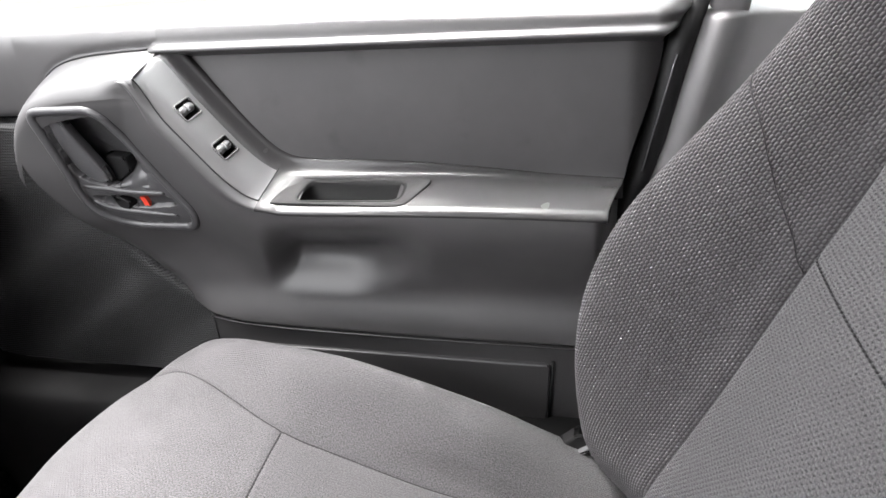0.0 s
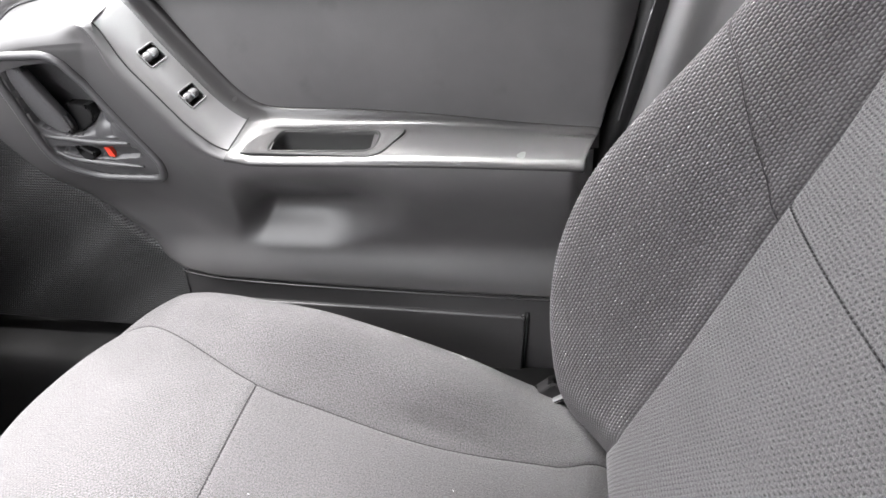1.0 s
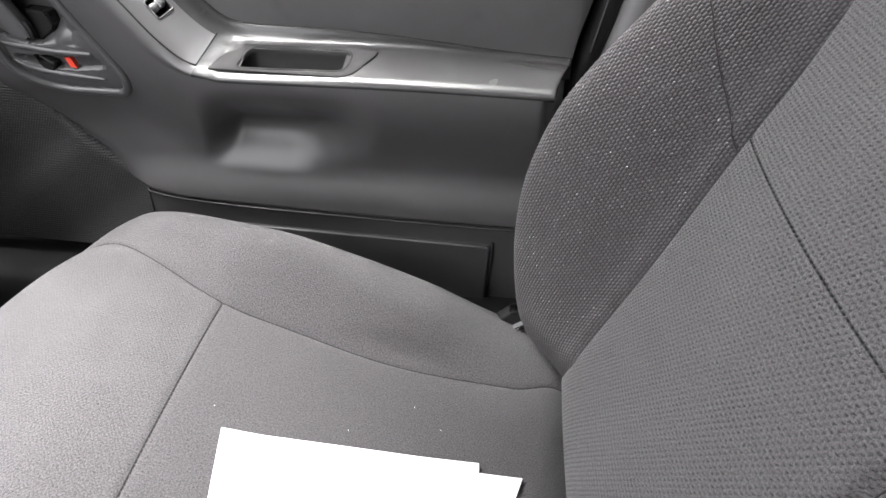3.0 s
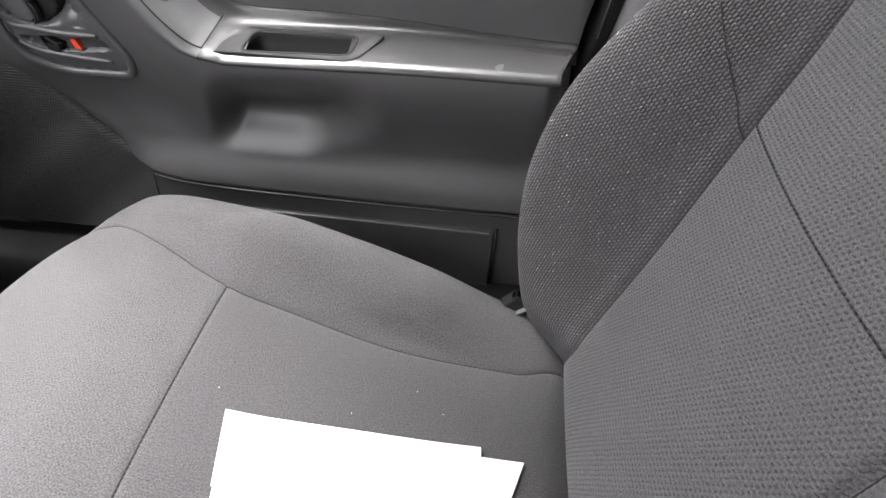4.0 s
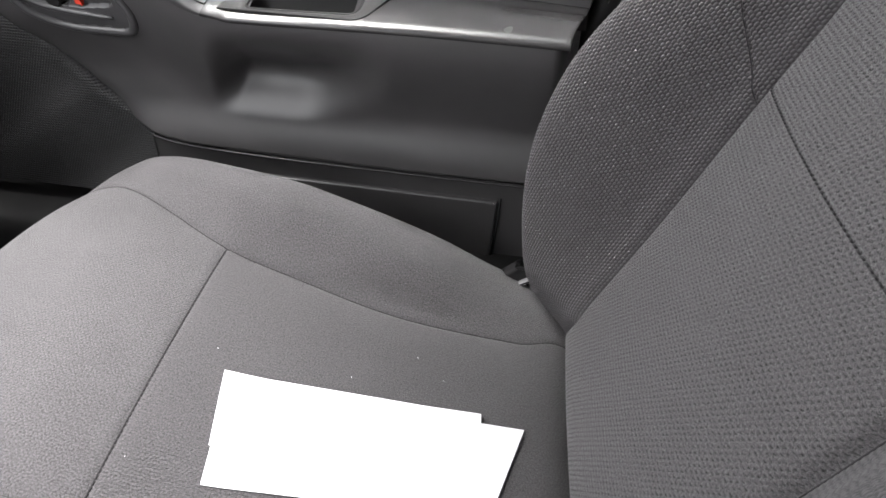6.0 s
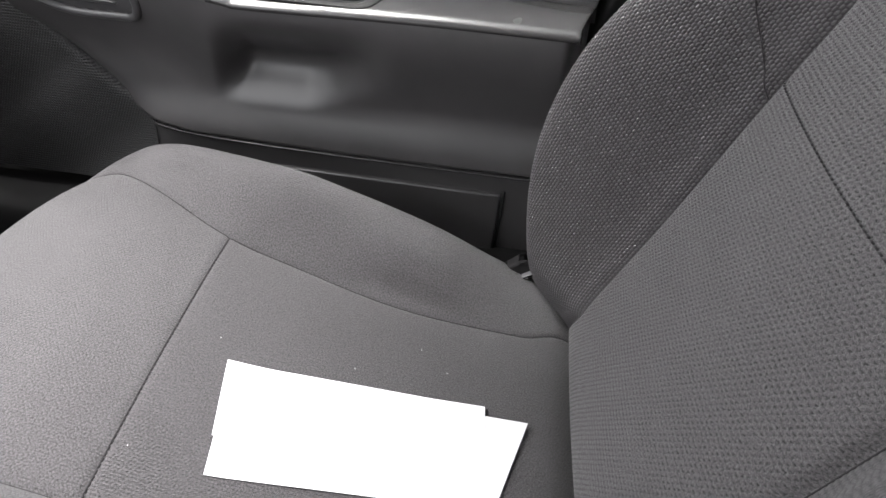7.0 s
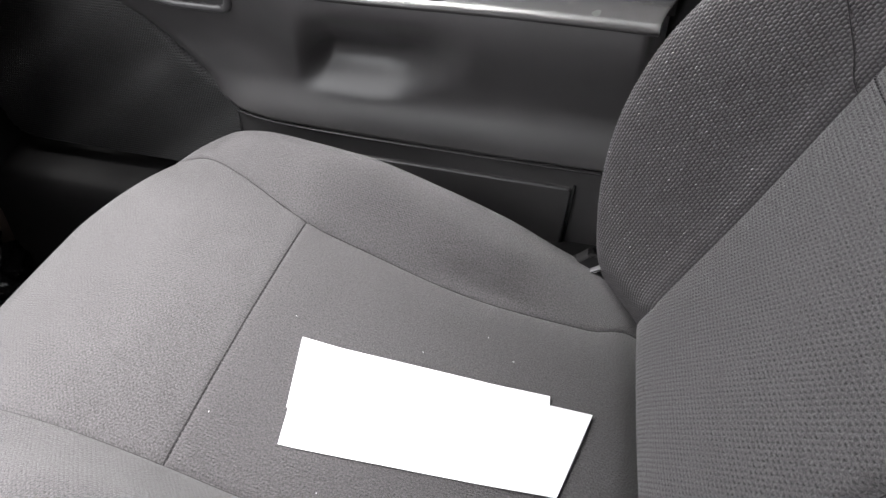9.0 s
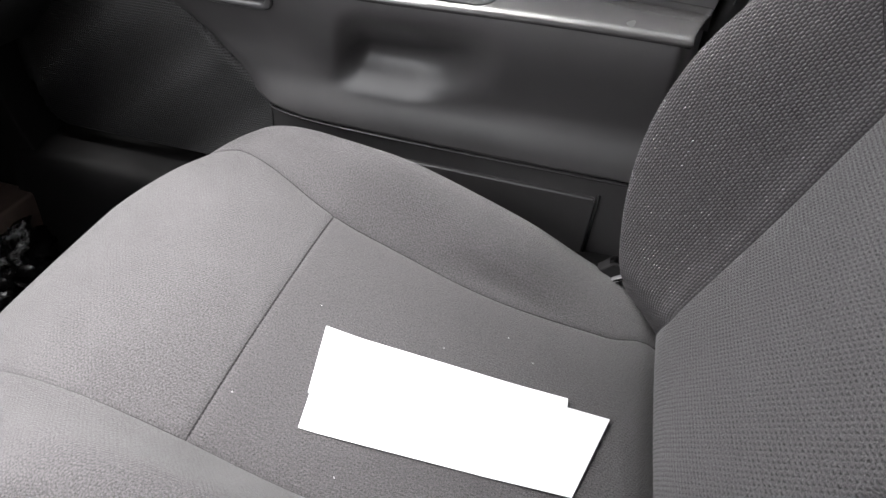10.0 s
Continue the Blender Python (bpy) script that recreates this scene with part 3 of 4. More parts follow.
        across = Vector((nrm[i, 0] * (b - a), 0.018, nrm[i, 1] * (b - a))).normalized()
        window_switch(door, Matrix.Translation(o) @ Matrix((along, -across, across.cross(along))).transposed().to_4x4())
    # upper insert
    inner = np.stack([P[:, 46, 0], P[:, 46, 2]], 1)
    xs = np.linspace(0.042, -0.48, 120)
    order = np.argsort(inner[:, 0])
    zlo = np.interp(xs, inner[order, 0], inner[order, 1]) - 0.006
    zlo = np.where(xs > inner[:, 0].max(), inner[0, 1] - 0.006, zlo)
    ws = np.linspace(0, 1, 50)
    X = np.repeat(xs[:, None], 50, 1) + 0
    Z = zlo[:, None] + (0.757 - zlo)[:, None] * ws
    X = X - 0.034 * smooth(X, -0.02, 0.05) * smooth(-Z, -0.75, -0.60)
    Y = 0.004 + 0.006 * (Z - 0.62) / 0.13 - 0.004 * np.sin(np.pi * np.clip((Z - 0.62) / 0.135, 0, 1)) + 0.03 * smooth(X, 0.0, 0.05) ** 2
    part("upper_insert", sheet(np.stack([X, Y, Z], 2)), VINYL, door, "matt dark grey grained vinyl insert")
    # cap below the window, with a rolled lower edge
    prof = curve_through([(0.012, 0.750), (0.004, 0.7535), (-0.004, 0.757), (-0.009, 0.7605), (-0.006, 0.7645), (-0.001, 0.767), (0.0, 0.7705), (0.0015, 0.778), (0.007, 0.785), (0.02, 0.7905), (0.05, 0.7945), (0.062, 0.793), (0.066, 0.785)], 46)
    xs = np.linspace(0.053, -0.506, 82)
    P = np.array([[(x + (0.02 * (z - 0.76) / 0.03 if x > 0.042 else 0), y - min(y, 0.0) * float(smooth(-x, 0.492, 0.512)) + 0.004 * float(smooth(-x, 0.488, 0.505)) + 0.03 * smooth(x, 0.036, 0.053) ** 2, z - 0.003 * float(smooth(-x, 0.486, 0.505)) - 0.004 * float(smooth(x, -0.35, 0.05) * smooth(z, 0.770, 0.785))) for y, z in prof] for x in xs])
    part("sill_cap", sheet(P), PLASTIC_SILL, door, "lighter grey plastic cap below the window")
    # front part of the cap curves down round the handle
    xs = np.linspace(-0.486, -0.672, 72)
    rows = []
    for x in xs:
        drop = -0.020 * smooth(-x, 0.52, 0.70)
        led = float(np.interp(-x, -LEDGE[:, 0], LEDGE[:, 1]))
        f = float(smooth(-x, 0.49, 0.545))
        y1 = float(panel_face(np.array(x), np.array(led - 0.038))) - 0.0001
        y0 = float(panel_face(np.array(x), np.array(led - 0.026))) - 0.0003
        y2 = (y0 + 0.0048) * f + (1 - f) * (float(panel_face(np.array(x), np.array(led - 0.007))) - 0.0003)
        rows.append([(x, y, z) for y, z in curve_through(
[(y1, led - 0.038), (y0, led - 0.026), (y0 + 0.0002, led - 0.017), (y2, led - 0.007), (-0.056 + 0.014 * f, led + 0.001), (-0.020, led + 0.010), (0.0, led + 0.017),
             (0.001, led + 0.0195), (0.0, led + 0.026), (0.0015, max(led + 0.03, 0.778 + drop * 0.3)), (0.007, 0.785 + drop * 0.15), (0.02, 0.7905), (0.05, 0.7945), (0.064, 0.790)], 46)])
    part("sill_cap", sheet(np.array(rows)), PLASTIC, door, "grey plastic ledge above the door handle")
    part("seam", tube([(a, -0.0012 + 0.02 * float(smooth(-a, 0.655, 0.672)), b + 0.0172) for a, b in LEDGE], 0.0013, sides=6), DARK, door, "thin dark gap round the handle pod")
    # plain front end of the door above the grille
    rows = []
    for x in np.linspace(-0.60, -0.945, 30):
        k = float(smooth(-x, 0.84, 0.945))
        rows.append([(x, y + 0.03 * k, z) for y, z in curve_through([(0.022, 0.684), (0.010, 0.686), (0.0055, 0.690), (0.004, 0.705), (0.003, 0.735), (0.004, 0.765), (0.010, 0.782), (0.03, 0.790), (0.06, 0.793)], 30)])
    part("front_panel", sheet(np.array(rows)), PLASTIC, door, "plain grey plastic above the speaker grille")
    door_handle(door)
    # speaker grille panel
    arc = curve_through([(0.505, 0.438), (0.546, 0.466), (0.580, 0.496), (0.622, 0.546), (0.640, 0.595), (0.650, 0.66), (0.656, 0.688), (0.70, 0.690), (0.945, 0.690)], 120)
    X, Z = np.meshgrid(np.linspace(-0.514, -0.945, 40), np.linspace(0.296, 0.69, 640), indexing="ij")
    hi = np.interp(-X, arc[:, 0], arc[:, 1])
    lo = np.interp(-X, [0.51, 0.86, 0.90, 0.93, 0.945], [0.296, 0.300, 0.306, 0.326, 0.36])
    Y = 0.006 - 0.012 * (Z - 0.42) + 0.02 * smooth(lo - Z, -0.012, 0.0) + 0.015 * smooth(-X, 0.90, 0.945)
    Y = Y + 0.03 * smooth(Z - hi, -0.020, 0.004)
    Y = Y - 0.0006 * np.cos(2 * np.pi * (Z + 0.02 * X) / 0.0037)
    grille = sheet(np.stack([X, Y, Z], 2), middles(Z - hi) < 0.002, uv=np.stack([X, Z], 2))
    part("speaker_grille", grille, GRILLE, door, "black ribbed speaker grille with fine perforations")
    # pocket panel under the face
    outline = rounded([(-0.512, 0.412), (-0.46, 0.403), (0.0, 0.3945), (0.0, 0.22), (-0.512, 0.22)], [0.004, 0.03, 0.004, 0.004, 0.004])
    bm = prism(outline, 0.0005, 0.03)
    part("pocket_panel", bm, PLASTIC_LOW, door, "dark plastic map pocket panel", smooth=False)
    outline = rounded([(-0.50, 0.3725), (-0.066, 0.3685), (-0.0735, 0.24), (-0.50, 0.24)], 0.006)
    part("pocket_cover", prism(outline, -0.005, 0.01, bevel=0.0028), PLASTIC_LOW, door)
    part("lip", tube(curve_through([(-0.511, -0.003, 0.4135), (-0.49, -0.004, 0.4085), (-0.45, -0.004, 0.4035), (-0.36, -0.005, 0.400), (-0.20, -0.0055, 0.3975), (0.0, -0.005, 0.3955)], 40), 0.0014, sides=8), PLASTIC_PLATE, door)
    part("seam", tube([(-0.5125, -0.0005, 0.414), (-0.5130, -0.0005, 0.36), (-0.5135, -0.0005, 0.30)], 0.0011, sides=6), DARK, door)
    part("seam", tube([(-0.0635, -0.0002, 0.372), (-0.0712, -0.0002, 0.24)], 0.0022, sides=6), DARK, door)
    part("lower_closing", prism(rounded([(-0.512, 0.25), (0.0, 0.25), (0.0, 0.296), (-0.512, 0.296)], 0.004), 0.004, 0.05), PLASTIC_LOW, door, smooth=False)
    # weatherstrip at the rear of the door
    part("weatherstrip", tube([(0.073, 0.035, 0.80), (0.057, 0.034, 0.74), (0.039, 0.034, 0.65), (0.019, 0.034, 0.58), (-0.004, 0.03, 0.48), (-0.020, 0.03, 0.3)], 0.013, sides=10), RUBBER, door, "black rubber weatherstrip")
    part("edge_strip", tube([(0.0535, 0.019, 0.735), (0.0505, 0.0185, 0.720), (0.039, 0.018, 0.668), (0.028, 0.018, 0.615)], 0.0010, sides=6), SATIN, door)
    # outer skin, glass
    part("outer_skin", box((-0.95, 0.10, 0.20), (0.10, 0.125, 0.79), 0.006), BODY, door)
    part("inner_fill", box((-0.93, 0.055, 0.28), (0.072, 0.10, 0.78)), DARK, door, smooth=False)
    bm = box((-0.93, 0.076, 0.78), (0.10, 0.080, 1.25))
    for v in bm.verts:
        v.co.y -= 0.18 * (v.co.z - 0.78) / 0.47
        v.co.x = max(v.co.x, -0.93 + 0.22 * (v.co.z - 0.78) / 0.47)
    glass = part("window_glass", bm, GLASS, door, smooth=False)
    glass.visible_shadow = False
    part("glass_seal", box((-0.93, 0.0675, 0.776), (0.09, 0.0745, 0.7925), 0.002), RUBBER, door)


SWITCH_RUNS = (0.452, 0.507)
GRILLE = dot_grille("speaker_grille", 0.017, 0.0036)


def window_switch(door, m):
    """A rocker in a square recess of the switch plate; its frame of reference lies on the plate."""
    outline = rounded([(-0.0092, -0.0105), (0.0092, -0.0105), (0.0092, 0.0105), (-0.0092, 0.0105)], 0.002)
    bm = bmesh.new()
    rings = []
    for d, z in ((-0.0022, -0.0006), (-0.0010, 0.0006), (0.0, 0.0004), (0.0006, -0.002), (0.0012, -0.010)):
        rings.append([bm.verts.new(m @ Vector((a, b, z))) for a, b in shrunk(outline, d)])
    for a, b in zip(rings, rings[1:]):
        for i in range(len(a)):
            bm.faces.new((a[i], a[(i + 1) % len(a)], b[(i + 1) % len(a)], b[i]))
    bm.faces.new(rings[-1])
    bmesh.ops.recalc_face_normals(bm, faces=bm.faces[:])
    well = part("switch_well", bm, DARK, door, "black recessed switch well")
    ring = [m @ Vector((a, b, 0.0005)) for a, b in shrunk(outline, -0.0012)]
    part("switch_frame", tube(ring, 0.0009, True, 8, up=m.to_3x3() @ Vector((0, 0, 1))), SWITCH_PLATE, well, "pale worn lip round the switch")
    # barrel-shaped rocker across the well
    line = [m @ Vector((0.0012, b, -0.0030 - 0.002 * max(0.0, abs(b) - 0.006) / 0.002)) for b in np.linspace(-0.0082, 0.0082, 13)]
    size = [0.0050 - 0.0012 * max(0.0, abs(b) - 0.0055) / 0.0027 + 0.0006 * abs(b) / 0.0055 for b in np.linspace(-0.0082, 0.0082, 13)]
    part("rocker", tube(line, size, sides=16, up=m.to_3x3() @ Vector((0, 0, 1))), ROCKER, well, "worn shiny rocker switch")
    ridge = [m @ Vector((0.0012 + a, 0.0, 0.0018 - 30.0 * a * a)) for a in np.linspace(-0.0042, 0.0042, 9)]
    part("ridge", tube(ridge, 0.0016, sides=8, up=m.to_3x3() @ Vector((0, 0, 1))), SATIN, well)
    return well


def door_handle(door):
    def face(pts, dy):
        return [(a, float(panel_face(np.array(a), np.array(b))) + dy, b) for a, b in pts]
    bezel = part("handle_bezel", tube(face(BEZEL, 0.0002), 0.0050, True, 14, up=(0, 1, 0)), HANDLE, door, "dark grey moulded surround of the door handle")
    part("seam", tube(face(shrunk(BEZEL, -0.0046), 0.0002), 0.0008, True, 6, up=(0, 1, 0)), DARK, bezel)
    # inset plate, hollowed behind the lever and troughed for the lock
    X, Z = np.meshgrid(np.linspace(-0.640, -0.472, 170), np.linspace(0.545, 0.720, 176), indexing="ij")
    hollow = rounded([(-0.619, 0.707), (-0.552, 0.708), (-0.543, 0.694), (-0.528, 0.652), (-0.508, 0.610), (-0.556, 0.609), (-0.592, 0.615), (-0.613, 0.634)], 0.010)
    trough = rounded([(-0.606, 0.602), (-0.556, 0.597), (-0.506, 0.597), (-0.500, 0.584), (-0.550, 0.580), (-0.590, 0.588)], 0.005)
    def sunk(outline, wall):
        line = np.array(outline)
        gap = np.min(np.hypot(X[..., None] - line[:, 0], Z[..., None] - line[:, 1]), axis=2)
        return np.where(inside(outline, X, Z), smooth(gap / wall, 0, 1), 0.0)
    ramp = smooth(-Z, -0.665, -0.615) * smooth(X, -0.575, -0.535)
    Y = panel_face(X, Z) + 0.0024 + 0.034 * sunk(hollow, 0.009 + 0.040 * ramp) * (1 - 0.45 * ramp) + 0.010 * sunk(trough, 0.006)
    part("handle_plate", sheet(np.stack([X, Y, Z], 2), inside(shrunk(BEZEL, 0.001), middles(X), middles(Z)), flip=True), HANDLE, bezel, "dark grey inset plate hollowed behind the lever")
    # pull lever, a tilted slab with rounded edges
    outline = rounded([(-0.6120, 0.6995), (-0.5980, 0.6995), (-0.5755, 0.630), (-0.5770, 0.6150), (-0.5940, 0.6170), (-0.6095, 0.633), (-0.6140, 0.660), (-0.6155, 0.688)], [0.005, 0.007, 0.01, 0.005, 0.01, 0.012, 0.02, 0.01])
    bm = prism(outline, -0.0525, -0.0385, bevel=0.0030)
    for v in bm.verts:
        v.co.y += 0.26 * (0.70 - v.co.z)
    part("handle_lever", bm, LEVER, bezel, "grey plastic pull lever")
    part("hinge", prism(rounded([(-0.586, 0.646), (-0.559, 0.6425), (-0.5550, 0.6245), (-0.5705, 0.6135), (-0.5890, 0.6055), (-0.5950, 0.6165)], 0.004), -0.016, 0.016, bevel=0.003), DARK, bezel, "black hinge block behind the lever")
    bar = curve_through([(-0.6195, -0.0400, 0.6285), (-0.6067, -0.0355, 0.6156), (-0.5833, -0.0295, 0.6087), (-0.556, -0.0255, 0.6030), (-0.512, -0.0255, 0.6015)], 24)
    part("cross_bar", tube(bar, list(np.interp(np.arange(24), [0, 3, 18, 23], [0.003, 0.0042, 0.0038, 0.0022])), sides=12, up=(0, 1, 0)), HANDLE, bezel)
    low = curve_through([(-0.6050, -0.0330, 0.5945), (-0.5856, -0.0270, 0.5827), (-0.5539, -0.0220, 0.5752), (-0.508, -0.0190, 0.5697)], 22)
    part("lower_bar", tube(low, list(np.interp(np.arange(22), [0, 3, 15, 21], [0.002, 0.0038, 0.0034, 0.0015])), sides=12, up=(0, 1, 0)), HANDLE, bezel)
    lock = rounded([(-0.5870, 0.6020), (-0.5787, 0.5995), (-0.5615, 0.5885), (-0.5640, 0.5810), (-0.5762, 0.5785)], 0.0025)
    part("lock_lever", prism(lock, -0.0265, -0.010, bevel=0.002), DARK, bezel, "black sliding lock lever")
    mark = rounded([(-0.5530, 0.5935), (-0.5465, 0.5935), (-0.5415, 0.5815), (-0.5480, 0.5795)], 0.001)
    part("lock_mark", prism(mark, -0.0185, -0.008), RED, bezel, "red unlocked mark", smooth=False)


# ---- seat ----
MID_Y = -0.325


def seat_seam(v):
    return 0.153 - 0.014 * np.exp(-((v + 0.14) / 0.11) ** 2) + 0.064 * smooth(-v, 0.30, 0.53) + 0.022 * smooth(v, -0.015, 0.05)


def cushion_places(us, xs_line, zs_line, vs):
    """Grid of the cushion's skin. us: signed steps across, with -1 and 1 on the seams and 2 at the bottom of the sides."""
    side = curve_through([(0.0, 0.0), (0.18, 0.40), (0.42, 0.92), (0.60, 1.0), (0.78, 0.72), (0.92, 0.1), (1.0, -1.0), (1.03, -2.4), (1.0, -4.2), (0.95, -5.6)], 201)
    P = np.zeros((len(us), len(vs), 3))
    for j, v in enumerate(vs):
        x, z = np.interp(v, np.linspace(0, 1, len(xs_line)), xs_line), np.interp(v, np.linspace(0, 1, len(zs_line)), zs_line)
        amp = 0.056 * float(smooth(-x, -0.06, 0.20)) + 0.004
        amp *= 1 - 0.93 * float(smooth(-x, 0.26, 0.54))
        tilt = 0.045 * float(smooth(-x, 0.0, 0.3))
        wide = 0.275 - 0.012 * float(smooth(-x, 0.50, 0.62)) - 0.015 * float(smooth(x, -0.12, 0.03))
        for i, u in enumerate(us):
            a = abs(u)
            sgn = 1 if u > 0 else -1
            seam = float(seat_seam(x)) if u > 0 else 0.153
            if a <= 1:
                y = seam * a
                dz = 0.005 * (1 - a * a) - 0.001
            else:
                k = min(200, (a - 1) * 200)
                f, g = [np.interp(k, np.arange(201), side[:, c]) for c in (0, 1)]
                y = seam + (wide - seam) * f
                dz = g * amp if g > 0 else g * 0.04
            dx = 0.085 * float(smooth(-x, 0.40, 0.63)) * (max(0.0, y - 0.08) / 0.195) ** 1.8
            P[i, j] = (x + dx - 0.03 * (sgn * y + 0.153), MID_Y + sgn * y, z + dz + tilt * sgn * y)
    return P


def groove(P, i=None, j=None, depth=0.0017, width=0.0030):
    """Sinks the skin along a row or a column of the grid."""
    ref = P[i:i + 1] if i is not None else P[:, j:j + 1]
    d = np.linalg.norm(P - ref, axis=2)
    P[:, :, 2] -= depth * np.exp(-(d / width) ** 2)


def stitches(line, inward, pitch=0.0052, length=0.0036, width=0.0014):
    """Small raised thread stitches along a line of places."""
    line = np.array(line)
    s = np.concatenate([[0], np.cumsum(np.linalg.norm(np.diff(line, axis=0), axis=1))])
    bm = bmesh.new()
    for a in np.arange(0.004, s[-1] - 0.006, pitch):
        p, q = [Vector([np.interp(b, s, line[:, k]) for k in range(3)]) for b in (a, a + length)]
        d = (q - p).normalized()
        n = Vector(inward)
        w = d.cross(n).normalized() * width * 0.5
        h = n * width * 0.6
        vs = [bm.verts.new(c) for c in (p - w - h, p + w - h, p + h, q - w - h, q + w - h, q + h)]
        for f in ((0, 1, 2), (5, 4, 3), (0, 3, 4, 1), (1, 4, 5, 2), (2, 5, 3, 0)):
            bm.faces.new([vs[k] for k in f])
    return bm


def cushion(seat):
    line = curve_through([(0.10, 0.245), (0.055, 0.275), (0.028, 0.295), (0.0, 0.3045), (-0.10, 0.323), (-0.25, 0.354), (-0.345, 0.382), (-0.43, 0.400), (-0.51, 0.400), (-0.575, 0.378), (-0.615, 0.330), (-0.63, 0.26), (-0.615, 0.17), (-0.58, 0.13)], 260)
    vs = np.linspace(0, 1, 240)
    near = int(np.argmin(np.abs(line[:, 0] + 0.345))) / 259
    vs = vs + 0.0075 * np.sin(np.clip((vs - near) / 0.03, -1, 1) * math.pi) * -0.5
    across = np.linspace(-1, 1, 81)
    wrap = np.linspace(0, 1, 60) ** 1.35
    us = np.concatenate([-(1 + wrap[::-1])[:-1], 1.35 * across - 0.35 * across ** 3, (1 + wrap)[1:]])
    P = cushion_places(us, line[:, 0], line[:, 1], vs)
    js = int(np.argmin(np.abs(P[99, :130, 0] + 0.341)))
    iu, il = 139, 59
    # gentle sag, wrinkle near the outer seam
    X, Y = P[:, :, 0].copy(), P[:, :, 1].copy()
    P[:, :, 2] -= 0.005 * np.exp(-((X + 0.16) / 0.085) ** 2 - ((Y + 0.174) / 0.010) ** 2)
    P[:, :, 2] += 0.006 * np.exp(-((X + 0.14) / 0.075) ** 2 - ((Y + 0.146) / 0.016) ** 2)
    P[:, :, 2] += 0.0022 * np.sin(X * 38 + Y * 9) * np.exp(-((Y + 0.12) / 0.05) ** 2) * smooth(-X, 0.02, 0.15)
    groove(P, i=iu), groove(P, i=il)
    Q = P.copy()
    groove(Q, j=js)
    P[il:iu + 1] = Q[il:iu + 1]
    dv = np.concatenate([np.zeros((P.shape[0], 1)), np.cumsum(np.linalg.norm(np.diff(P, axis=1), axis=2), axis=1)], axis=1)
    du = np.concatenate([np.zeros((1, P.shape[1])), np.cumsum(np.linalg.norm(np.diff(P, axis=0), axis=2), axis=0)])
    dv = np.repeat(dv[99:100], P.shape[0], 0)
    uv = np.stack([dv, du - du[99:100]], 2)
    def piece(name, a, b, c, d, mat, label=""):
        return part(name, sheet(P[a:b + 1, c:d + 1], uv=uv[a:b + 1, c:d + 1]), mat, seat, label)
    last = len(vs) - 1
    centre = piece("cushion_center", il, iu, 0, js, CLOTH_SEAT, "woven grey cloth centre of the seat cushion")
    piece("cushion_front", il, iu, js, last, CLOTH_BOLSTER, "smooth grey cloth thigh roll")
    piece("cushion_bolster", iu, P.shape[0] - 1, 0, last, CLOTH_BOLSTER, "rounded grey cloth side bolster")
    piece("cushion_bolster", 0, il, 0, last, CLOTH_BOLSTER, "rounded grey cloth side bolster")
    up = (0.15, 0, 0.99)
    for ln in (P[iu, 4:200], P[il, 4:200], P[il:iu + 1, js]):
        part("seam", tube(ln + np.array((0, 0, 0.0003)), list(0.0006 - 0.0004 * smooth(-ln[:, 0], 0.35, 0.45)), sides=6), THREAD, centre)
    part("stitching", stitches(P[il + 1:iu, js] + np.array((0.0010, 0, 0.0007)), up), STITCH, centre)
    part("stitching", stitches(P[iu, 6:190] + np.array((0, -0.0010, 0.0006)), up), STITCH, centre)
    part("seat_base", box((-0.50, -0.56, 0.06), (0.05, -0.09, 0.24), 0.02), DARK, seat, "black plastic seat base")


